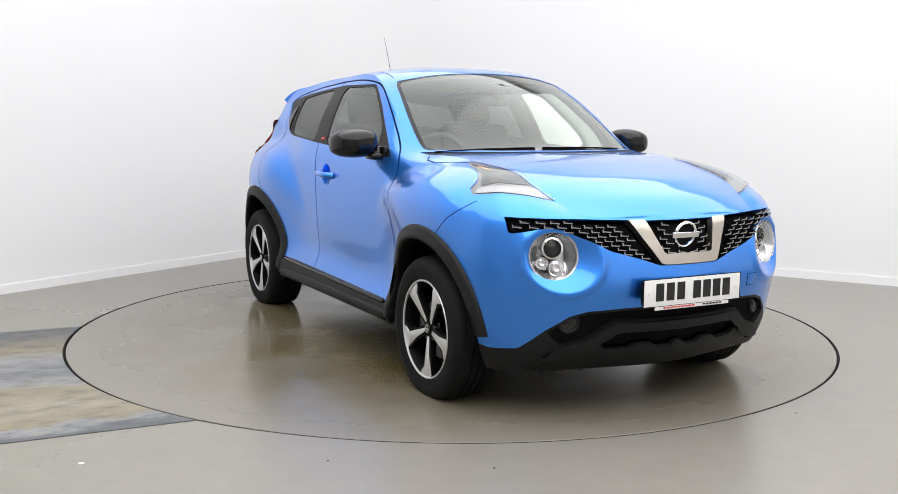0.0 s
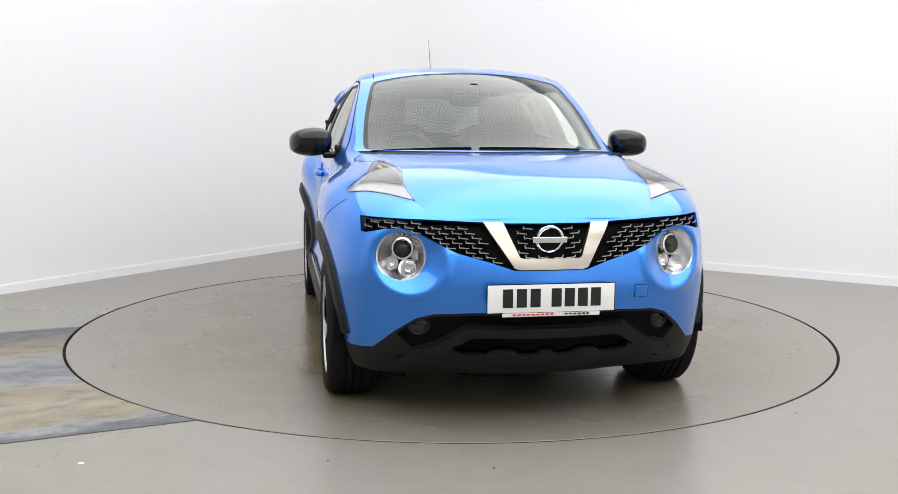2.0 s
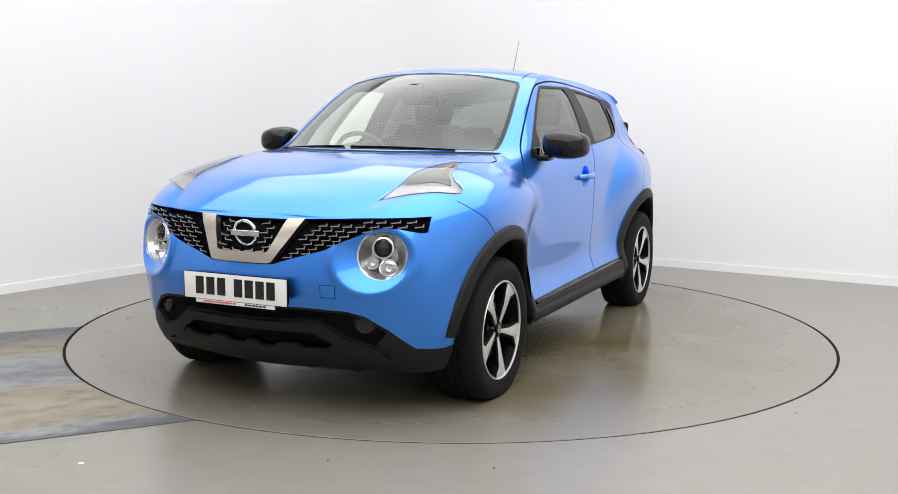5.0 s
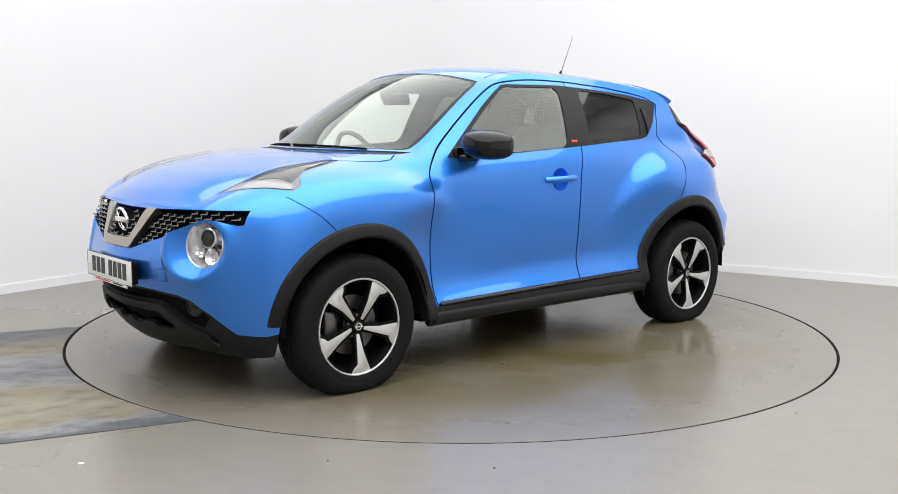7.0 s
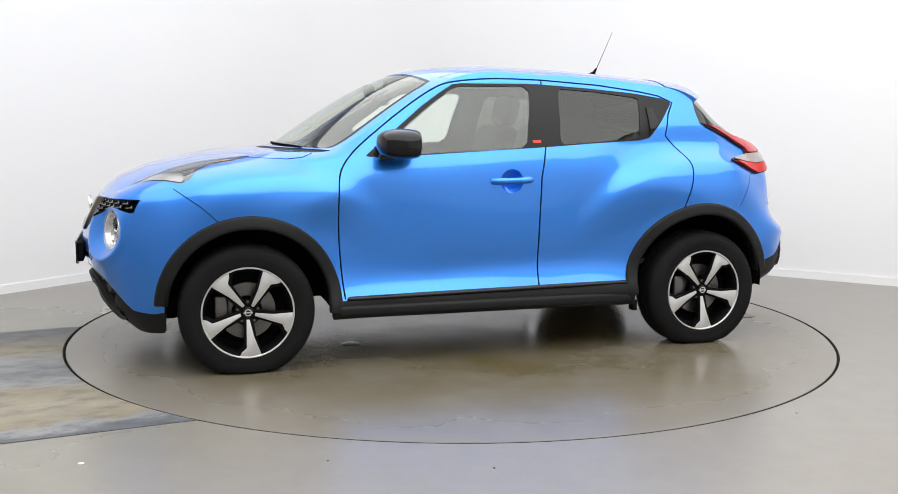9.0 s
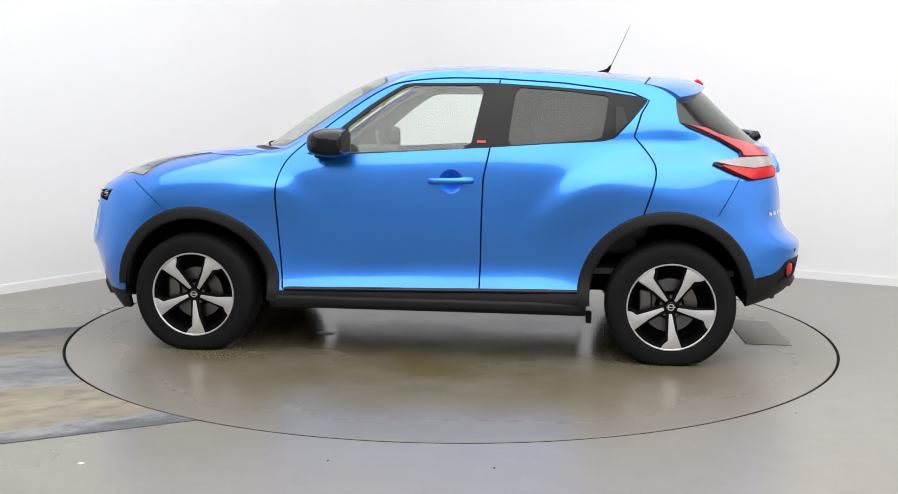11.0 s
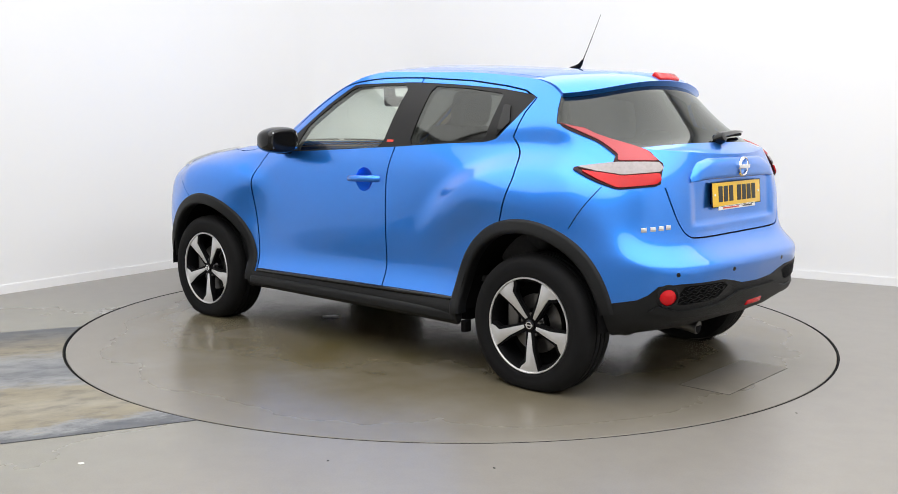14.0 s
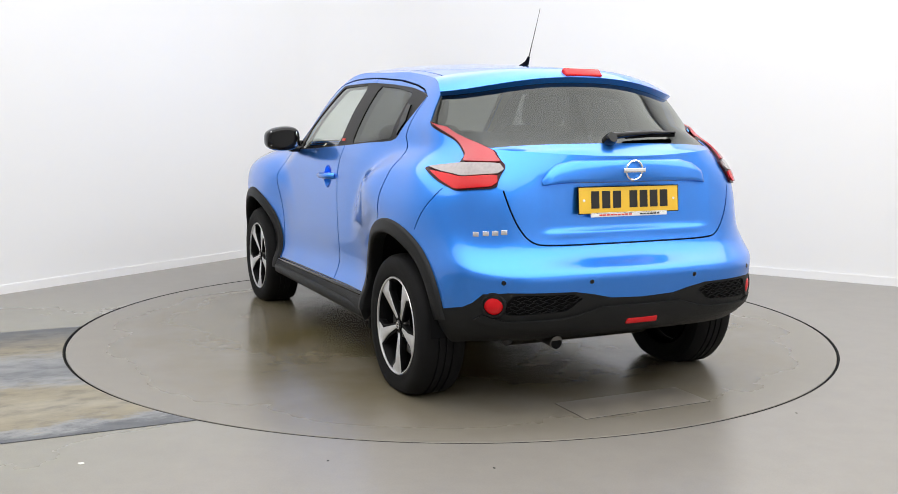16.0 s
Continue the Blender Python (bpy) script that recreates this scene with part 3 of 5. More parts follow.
class Sheet:
    """A flat grid over fractions of a surface, cut along outlines, and then laid on that surface in pieces."""

    def __init__(self, tab, normals, na, nb, a0=0.0, a1=1.0, b0=0.0, b1=1.0):
        self.tab, self.normals = tab, normals
        self.bm = bmesh.new()
        self.k = 4.0  # keeps the two fractions of like size
        vs = [[self.bm.verts.new((self.k * (a0 + (a1 - a0) * i / na), b0 + (b1 - b0) * j / nb, 0)) for j in range(nb + 1)] for i in range(na + 1)]
        for i in range(na):
            for j in range(nb):
                self.bm.faces.new((vs[i][j], vs[i + 1][j], vs[i + 1][j + 1], vs[i][j + 1]))

    def cut(self, pts, closed=True):
        p = np.array(pts) * (self.k, 1)
        q = np.roll(p, -1, 0) if closed else p[1:]
        for a, b in zip(p, q):
            d = b - a
            if np.hypot(*d) < 1e-6:
                continue
            lo, hi = np.minimum(a, b) - 1e-5, np.maximum(a, b) + 1e-5
            near = []
            for f in self.near(lo, hi):
                xs, ys = [v.co.x for v in f.verts], [v.co.y for v in f.verts]
                if max(xs) > lo[0] and min(xs) < hi[0] and max(ys) > lo[1] and min(ys) < hi[1]:
                    near.append(f)
            if near:
                geom = set(near)
                for f in near:
                    geom.update(f.edges)
                    geom.update(f.verts)
                res = bmesh.ops.bisect_plane(self.bm, geom=list(geom), dist=2e-6, plane_co=(a[0], a[1], 0), plane_no=(-d[1], d[0], 0))
                self.note([g for g in res["geom"] if isinstance(g, bmesh.types.BMFace)])

    def near(self, lo, hi):
        if not hasattr(self, "cells"):
            self.cells = {}
            self.note(self.bm.faces)
        found = set()
        for i in range(int(lo[0] / 0.04) - 1, int(hi[0] / 0.04) + 2):
            for j in range(int(lo[1] / 0.04) - 1, int(hi[1] / 0.04) + 2):
                found.update(f for f in self.cells.get((i, j), ()) if f.is_valid)
        return found

    def note(self, faces):
        for f in faces:
            xs, ys = [v.co.x for v in f.verts], [v.co.y for v in f.verts]
            for i in range(int(min(xs) / 0.04), int(max(xs) / 0.04) + 1):
                for j in range(int(min(ys) / 0.04), int(max(ys) / 0.04) + 1):
                    self.cells.setdefault((i, j), set()).add(f)

    def finish(self):
        self.bm.verts.index_update()
        self.co = np.array([v.co[:2] for v in self.bm.verts]) / (self.k, 1)
        self.faces = [[v.index for v in f.verts] for f in self.bm.faces]
        self.mid = np.array([np.mean(self.co[f], axis=0) for f in self.faces])
        self.owner = np.full(len(self.faces), "", dtype=object)
        self.bm.free()

    def claim(self, name, poly, only=None):
        m = inside(np.array(poly), self.mid)
        if only is not None:
            m &= np.isin(self.owner, only)
        self.owner[m] = name

    def piece(self, name, offset=0.0, mirror=False, rim=0.0):
        """The mesh of one piece; rim turns its free edges inwards by that much."""
        ids = np.flatnonzero(self.owner == name)
        if not len(ids):
            return None
        used = sorted({v for i in ids for v in self.faces[i]})
        back = {v: k for k, v in enumerate(used)}
        co = self.co[used]
        pos, nor = bilinear(self.tab, co[:, 0], co[:, 1]), bilinear(self.normals, co[:, 0], co[:, 1])
        nor /= np.linalg.norm(nor, axis=1)[:, None]
        pos = pos + nor * (offset(co)[:, None] if callable(offset) else offset)
        faces = [[back[v] for v in self.faces[i]] for i in ids]
        if rim:
            count = {}
            for f in faces:
                for a, b in zip(f, f[1:] + f[:1]):
                    count[(a, b)] = count.get((a, b), 0) + 1
            extra, extra_n = [], []
            for f in list(faces):
                c = pos[f].mean(0)
                for a, b in zip(f, f[1:] + f[:1]):
                    if (b, a) in count:
                        continue
                    out = np.cross(pos[b] - pos[a], nor[a])
                    size = np.linalg.norm(out)
                    if size < 1e-12:
                        continue
                    out /= size
                    if out.dot((pos[a] + pos[b]) / 2 - c) < 0:
                        out = -out
                    k = len(pos) + len(extra)
                    extra += [pos[b], pos[a], pos[a] - nor[a] * rim, pos[b] - nor[b] * rim]
                    extra_n += [out] * 4
                    faces.append([k, k + 1, k + 2, k + 3])
            if extra:
                pos, nor = np.concatenate([pos, extra]), np.concatenate([nor, extra_n])
        if mirror:
            pos, nor = pos * (1, -1, 1), nor * (1, -1, 1)
        # corner order that agrees with the normals
        f0 = faces[0]
        e = np.cross(pos[f0[1]] - pos[f0[0]], pos[f0[2]] - pos[f0[1]])
        if e.dot(nor[f0[0]]) < 0:
            faces = [f[::-1] for f in faces]
        me = mesh_from(name, pos, faces)
        me.normals_split_custom_set_from_vertices([tuple(v) for v in nor])
        return me


# ---- upper skin: bonnet, windscreen, roof, rear window ----
RAIL, RAIL_FRAC = SKIN[:, -1], np.linspace(0, 1, NU)
# (x of the rail, then x and z on the middle line)
CROWN = "1.964 1.964 .848  1.89 1.945 .868  1.80 1.885 .928  1.62 1.72 1.002  1.37 1.46 1.058  1.10 1.24 1.082  .84 1.05 1.092  .62 .815 1.262  .40 .575 1.409  .20 .345 1.509  .08 .19 1.542  -.2 -.16 1.564  -.6 -.60 1.549  -1.0 -1.05 1.519  -1.22 -1.33 1.488  -1.31 -1.47 1.452  -1.37 -1.51 1.40  -1.52 -1.62 1.29  -1.64 -1.73 1.19  -1.76 -1.815 1.135  -1.875 -1.875 1.10"


def make_top(nv=121):
    c = np.array([float(s) for s in CROWN.split()]).reshape(-1, 3)
    xs = RAIL[:, 0]
    order = np.argsort(-c[:, 0])
    c = c[order]
    # fraction along the rail for every listed place
    k = np.interp(-c[:, 0], -xs, RAIL_FRAC)
    k[0], k[-1] = 0, 1
    mid = np.stack([np.interp(RAIL_FRAC, k, c[:, 1]), np.interp(RAIL_FRAC, k, c[:, 2])], 1)
    ker = np.exp(-np.linspace(-2, 2, 41) ** 2)
    ker /= ker.sum()
    pad = np.concatenate([2 * mid[0] - mid[20:0:-1], mid, 2 * mid[-1] - mid[-2:-22:-1]])
    mid = np.stack([np.convolve(pad[:, i], ker, "valid") for i in (0, 1)], 1)
    v = np.linspace(-1, 1, nv)
    w = np.abs(v)
    g = np.empty((NU, nv, 3))
    g[..., 0] = mid[:, :1] + (RAIL[:, :1] - mid[:, :1]) * w ** 2
    g[..., 1] = RAIL[:, 1:2] * v
    g[..., 2] = mid[:, 1:] + (RAIL[:, 2:] - mid[:, 1:]) * w ** 2.4
    n = np.cross(np.gradient(g, axis=0), np.gradient(g, axis=1))
    n[..., 2] += 1e-9
    n *= np.sign(n[..., 2:] + 1e-12)
    n /= np.linalg.norm(n, axis=2)[..., None] + 1e-12
    n[:2], n[-2:] = n[2], n[-3]
    return g, n


TOP, TOP_N = make_top()


def rail_at(x):
    return float(np.interp(-x, -RAIL[:, 0], RAIL_FRAC))


# ---- the car ----
CAR = new("car")
tagged(CAR, "blue compact crossover car with black wheel arches and two-tone wheels", "car")


def side(*pts):
    return [("side", p) for p in pts]


def front(*pts):
    return [("front", p) for p in pts]


def rear(*pts):
    return [("rear", p) for p in pts]


def outline(marks, step=0.02, closed=True):
    """Fractions of the skin for an outline given in side, front or rear places, or as fractions."""
    out = []
    for k, (kind, p) in enumerate(marks):
        nxt = marks[(k + 1) % len(marks)]
        if kind == "frac":
            out.append(p)
        elif nxt[0] == kind and (closed or k + 1 < len(marks)):
            out += [tuple(q) for q in on_skin(kind, dense([p, nxt[1]], step, closed=False)[:-1])]
        else:
            out.append(tuple(on_skin(kind, [p])[0]))
    return np.array(out)


def ribbon(marks, width=0.008, step=0.02):
    """A thin band along a line on the skin."""
    kind = marks[0][0]
    p = dense([m[1] for m in marks], step, closed=False)
    d = np.gradient(p, axis=0)
    n = np.stack([-d[:, 1], d[:, 0]], 1)
    n /= np.linalg.norm(n, axis=1)[:, None]
    a, b = on_skin(kind, p + n * width / 2), on_skin(kind, p - n * width / 2)
    return np.concatenate([a, b[::-1]])


def circle_pts(cx, cz, r, n=40, a0=0, a1=360):
    return [(cx + r * math.cos(radians(a0 + (a1 - a0) * k / n)), cz + r * math.sin(radians(a0 + (a1 - a0) * k / n))) for k in range(n if a1 - a0 == 360 else n + 1)]


ARCH_F, ARCH_R, ARCH_IN, ARCH_OUT = (1.25, 0.327), (-1.24, 0.345), 0.392, 0.456
LAMP_YZ, LAMP_R = (0.585, 0.704), 0.097

DLO = rounded([(0.665, 1.058), (0.345, 1.068), (0.009, 1.088), (-0.321, 1.107), (-0.635, 1.129), (-0.90, 1.143), (-0.965, 1.16), (-1.055, 1.256), (-1.118, 1.335), (-1.131, 1.352), (-1.122, 1.366), (-1.09, 1.376), (-0.90, 1.405), (-0.60, 1.430), (-0.30, 1.447), (0.145, 1.442), (0.225, 1.396), (0.338, 1.32), (0.45, 1.23), (0.577, 1.128)], 1)
FRONT_GLASS = rounded([(0.445, 1.21), (0.293, 1.327), (0.173, 1.408), (0.118, 1.430), (-0.283, 1.435), (-0.216, 1.104), (0.15, 1.085), (0.50, 1.068)], 1)
REAR_GLASS = rounded([(-0.448, 1.425), (-0.688, 1.410), (-0.933, 1.380), (-0.918, 1.282), (-0.896, 1.157), (-0.635, 1.136), (-0.411, 1.120)], 1)
SLOT = [(-0.965, 1.325), (-1.005, 1.318), (-1.028, 1.24), (-0.965, 1.175)]
DOOR_MID = [(-0.36, 1.468), (-0.321, 1.104), (-0.290, 0.95), (-0.283, 0.75), (-0.280, 0.55), (-0.276, 0.36)]
DOOR_FRONT = [(0.779, 0.345), (0.794, 0.494), (0.809, 0.70), (0.811, 0.90), (0.787, 1.0), (0.727, 1.075), (0.637, 1.150), (0.442, 1.300), (0.26, 1.418), (0.16, 1.452), (-0.074, 1.474), (-0.36, 1.468)]
DOOR_TOP = [(-0.36, 1.468), (-0.70, 1.446), (-0.94, 1.415), (-1.06, 1.392), (-1.14, 1.355), (-1.10, 1.29), (-1.062, 1.17)]
DOOR_REAR = [(-1.062, 1.17), (-1.136, 1.084), (-1.173, 1.006), (-1.151, 0.913), (-1.106, 0.77)]
SOFT = lambda pts: [tuple(q) for q in rounded(pts, 2, False, 0.25)]
DOOR_FRONT, DOOR_REAR = SOFT(DOOR_FRONT), SOFT(DOOR_REAR)
TAIL = rounded([(-1.305, 1.240), (-1.31, 1.232), (-1.436, 1.212), (-1.536, 1.168), (-1.626, 1.141), (-1.71, 1.113), (-1.776, 1.056), (-1.792, 0.966), (-1.65, 0.950), (-1.565, 0.980), (-1.44, 1.037), (-1.60, 1.058), (-1.598, 1.092), (-1.49, 1.155), (-1.33, 1.218)], 1)
TAIL_ARM = rounded([(-1.320, 1.235), (-1.326, 1.231), (-1.436, 1.208), (-1.538, 1.164), (-1.627, 1.137), (-1.706, 1.110), (-1.758, 1.068), (-1.62, 1.068), (-1.606, 1.096), (-1.50, 1.158), (-1.40, 1.202)], 1)
TAIL_CLEAR = rounded([(-1.462, 1.037), (-1.61, 1.061), (-1.758, 1.063), (-1.779, 1.04), (-1.775, 1.022), (-1.66, 1.009), (-1.55, 1.019)], 1)
TAIL_RED = rounded([(-1.488, 1.022), (-1.55, 1.015), (-1.66, 1.005), (-1.776, 1.018), (-1.787, 0.990), (-1.778, 0.972), (-1.652, 0.955), (-1.570, 0.985)], 1)
# seen from above
HEAD = rounded([(1.815, 0.46), (1.815, 0.47), (1.70, 0.49), (1.55, 0.52), (1.40, 0.545), (1.28, 0.57), (1.225, 0.60), (1.225, 0.625), (1.33, 0.652), (1.43, 0.672), (1.49, 0.712), (1.52, 0.768), (1.56, 0.775), (1.62, 0.735), (1.70, 0.655), (1.765, 0.57)], 1)
HEAD_DARK = rounded([(1.245, 0.608), (1.30, 0.590), (1.42, 0.566), (1.54, 0.546), (1.65, 0.545), (1.62, 0.60), (1.57, 0.655), (1.545, 0.725), (1.505, 0.705), (1.44, 0.656), (1.34, 0.638)], 1)
HEAD_LIGHT = rounded([(1.80, 0.472), (1.755, 0.565), (1.69, 0.65), (1.61, 0.73), (1.56, 0.765), (1.545, 0.745), (1.59, 0.69), (1.645, 0.61), (1.68, 0.54), (1.71, 0.492)], 1)
HEAD_AMBER = rounded([(1.29, 0.610), (1.36, 0.603), (1.43, 0.605), (1.36, 0.622)], 1)
GRILLE = [(-0.02, 0.838), (0.17, 0.839), (0.305, 0.845), (0.504, 0.853), (0.735, 0.858), (0.735, 0.797), (0.72, 0.793), (0.645, 0.812), (0.59, 0.816), (0.546, 0.806), (0.456, 0.766), (0.371, 0.724), (0.243, 0.688), (0.15, 0.658), (-0.02, 0.657)]
VEE = [(0.262, 0.839), (0.150, 0.666), (0.13, 0.660), (-0.02, 0.660), (-0.02, 0.702), (0.115, 0.702), (0.127, 0.708), (0.183, 0.838)]
BAR = [(0.60, 0.262), (0.548, 0.312), (0.447, 0.344), (0.33, 0.423), (0.189, 0.421), (-0.02, 0.423), (-0.02, 0.385), (0.187, 0.385), (0.306, 0.382), (0.411, 0.305), (0.552, 0.258)]
INTAKE = rounded([(-0.02, 0.372), (0.31, 0.372), (0.385, 0.335), (0.35, 0.302), (0.245, 0.297), (0.215, 0.318), (0.14, 0.318), (0.11, 0.297), (0.045, 0.297), (0.02, 0.318), (-0.02, 0.318)], 1)
INTAKE_UP = [(-0.02, 0.430), (0.335, 0.430), (0.45, 0.352), (0.545, 0.322), (0.600, 0.385), (0.53, 0.444), (0.46, 0.466), (0.30, 0.474), (-0.02, 0.474)]
SKID = [(-0.02, 0.475), (0.20, 0.475), (0.31, 0.445), (0.40, 0.432), (0.62, 0.428), (0.70, 0.455), (0.725, 0.43), (0.62, 0.400), (0.32, 0.395), (0.22, 0.365), (-0.02, 0.36)]
BLUE_EDGE = front((-0.02, 0.486), (0.15, 0.486), (0.30, 0.485), (0.46, 0.478), (0.528, 0.458), (0.608, 0.397), (0.690, 0.315)) + side((1.70, 0.306), (1.62, 0.325), (1.50, 0.345))
HATCH_EDGE = SOFT([(0.0, 0.725), (0.42, 0.727), (0.49, 0.742), (0.543, 0.81), (0.577, 0.90), (0.590, 0.96)])
HATCH = rear((-0.02, 0.725), *HATCH_EDGE[1:], (0.575, 1.03), (0.575, 1.14), (-0.02, 1.14))
REAR_BLACK = side((-1.52, 0.44), (-1.654, 0.452), (-1.78, 0.478)) + rear((0.735, 0.50), (0.705, 0.54), (0.62, 0.548), (0.34, 0.545), (0.25, 0.530), (0.16, 0.510), (-0.02, 0.503))
REAR_MESH = rounded([(0.60, 0.538), (0.35, 0.535), (0.30, 0.515), (0.37, 0.462), (0.62, 0.452), (0.635, 0.49)], 1)
HOOD_SIDE = [(1.235, 0.622), (1.15, 0.668), (1.05, 0.695), (0.965, 0.690), (0.915, 0.652), (0.92, 0.60), (1.25, 0.55)]
LIPS = ["front_bumper", "fender", "front_door", "rear_door", "quarter_panel", "rear_bumper", "roof_rail", "tailgate"]


def build_side_sheet():
    sh = Sheet(SKIN, SKIN_N, 330, 96)
    polys = {}

    def mark(name, pts, cut=True):
        polys[name] = pts
        if cut:
            sh.cut(pts)

    f_side = lambda pts, step=0.02: outline(side(*pts), step)
    mark("front_door", f_side(DOOR_FRONT + DOOR_MID[1:]), False)
    mark("rear_door", f_side(DOOR_MID[::-1][:-1] + DOOR_TOP + DOOR_REAR[1:] + [(-1.0, 0.60), (-0.84, 0.375)]), False)
    seam_f = outline(side((1.60, 0.912), (1.48, 0.83), (1.395, 0.752), (1.30, 0.60)), closed=False)
    mark("front_bumper", np.concatenate([[(0, 0), (0, 1), (seam_f[0][0], 1)], seam_f, [(seam_f[-1][0], 0)]]), False)
    seam_r = outline(side((-1.590, 0.96), (-1.535, 0.87), (-1.478, 0.775), (-1.40, 0.60)), closed=False)
    mark("rear_bumper", np.concatenate([[(1, 0), (1, 1), (seam_r[0][0], 1)], seam_r, [(seam_r[-1][0], 0)]]), False)
    blue = outline(BLUE_EDGE, closed=False)
    mark("front_apron", np.concatenate([blue, [(blue[-1][0], 0), (0, 0)]]), True)
    black = outline(REAR_BLACK, closed=False)
    mark("rear_apron", np.concatenate([black, [(1, 0), (black[0][0], 0)]]), True)
    mark("tailgate", outline(HATCH))
    mark("rear_mesh", outline(rear(*REAR_MESH)))
    mark("grille", outline(front(*GRILLE)))
    mark("vee", outline(front(*VEE)))
    mark("bar", outline(front(*BAR)))
    mark("intake_up", outline(front(*INTAKE_UP)))
    mark("skid", outline(rear(*SKID)))
    mark("intake", outline(front(*INTAKE)))
    mark("lamp_hole", outline(front(*circle_pts(*LAMP_YZ, LAMP_R, 36))))
    mark("dlo", f_side(DLO))
    mark("front_glass", f_side(FRONT_GLASS))
    mark("rear_glass", f_side(REAR_GLASS))
    mark("slot", f_side(SLOT))
    for n, p in (("tail", TAIL), ("tail_arm", TAIL_ARM), ("tail_clear", TAIL_CLEAR), ("tail_red", TAIL_RED)):
        mark(n, f_side(p, 0.015))
    wrap = outline(side((-1.300, 1.20), (-1.292, 1.235), (-1.278, 1.30), (-1.272, 1.40)), closed=False)
    sh.cut(wrap, closed=False)
    for n, p in (("head", HEAD), ("head_dark", HEAD_DARK), ("head_light", HEAD_LIGHT), ("head_amber", HEAD_AMBER), ("hood_side", HOOD_SIDE)):
        mark(n, outline([("plan", q) for q in p], 0.015))
    mark("strip", f_side([(0.775, 0.336), (0.755, 0.357), (-0.835, 0.381), (-0.825, 0.360)]))
    mark("sill", f_side([(0.90, 0.336), (0.775, 0.336), (-0.825, 0.360), (-0.9, 0.362), (-0.9, 0.20), (0.9, 0.20)]), True)
    mark("scoop", f_side(circle_pts(-0.122, 0.930, 0.062, 32)))
    for n, c in (("arch_front", ARCH_F), ("arch_rear", ARCH_R)):
        ring = circle_pts(*c, ARCH_IN + 0.015, 48, 0, 180)
        mark(n, f_side(ring + [(c[0] - ARCH_IN - 0.015, 0.15), (c[0] + ARCH_IN + 0.015, 0.15)], 0.03))
    gaps = [ribbon(side(*DOOR_FRONT)), ribbon(side(*DOOR_MID)), ribbon(side(*DOOR_TOP)), ribbon(side(*DOOR_REAR)),
            ribbon(side((1.60, 0.912), (1.48, 0.83), (1.395, 0.752)), 0.004), ribbon(side((-1.590, 0.96), (-1.535, 0.87), (-1.478, 0.775)), 0.004),
            ribbon(rear(*HATCH_EDGE), 0.007),
            ribbon([("plan", p) for p in HOOD_SIDE[:5]], 0.007), ribbon([("plan", p) for p in ((1.812, 0.464), (1.86, 0.447), (1.90, 0.430))], 0.006)]
    for g in gaps:
        sh.cut(g)
    sh.finish()
    sh.owner[:] = "roof_rail"
    xs = bilinear(SKIN, sh.mid[:, 0], sh.mid[:, 1])[:, 0]
    sh.owner[xs > 0.5] = "fender"
    sh.owner[xs < -0.95] = "quarter_panel"
    zs = bilinear(SKIN, sh.mid[:, 0], sh.mid[:, 1])[:, 2]
    sh.owner[(sh.owner == "roof_rail") & (zs < 0.7)] = "sill"
    for n in ("front_bumper", "rear_bumper", "front_door", "rear_door", "tailgate", "hood_side"):
        sh.claim(n, polys[n])
    for g in gaps:
        sh.claim("gap", g)
    tail_top = np.interp(-xs, [1.29, 1.436, 1.536, 1.626, 1.71], [1.236, 1.212, 1.168, 1.141, 1.113])
    left = np.interp(zs, [1.20, 1.235, 1.30, 1.40], [-1.300, -1.292, -1.278, -1.272])
    sh.owner[(xs < left) & (xs > -1.57) & (zs > tail_top)] = "wrap_glass"
    for n, only in (("front_apron", None), ("rear_apron", None), ("rear_mesh", None), ("grille", None), ("vee", None), ("intake_up", None), ("skid", None), ("bar", None), ("intake", None), ("lamp_hole", None),
                    ("dlo", None), ("front_glass", None), ("rear_glass", None), ("slot", None), ("tail", None), ("tail_arm", None), ("tail_clear", None), ("tail_red", None),
                    ("head", None), ("head_dark", None), ("head_light", None), ("head_amber", None), ("strip", None), ("sill", None), ("scoop", ["front_door"]), ("arch_front", None), ("arch_rear", None)):
        sh.claim(n, polys[n], only)
    # the glass that wraps round is one piece: stray scraps go to the panel
    ids = [int(i) for i in np.flatnonzero(sh.owner == "wrap_glass")]
    at = {}
    for i in ids:
        for v in sh.faces[i]:
            at.setdefault(v, []).append(i)
    groups, seen = [], set()
    for i in ids:
        if i in seen:
            continue
        todo, group = [i], []
        seen.add(i)
        while todo:
            k = todo.pop()
            group.append(k)
            for v in sh.faces[k]:
                for j in at[v]:
                    if j not in seen:
                        seen.add(j)
                        todo.append(j)
        groups.append(group)
    for group in sorted(groups, key=len)[:-1]:
        sh.owner[group] = "quarter_panel"
    return sh


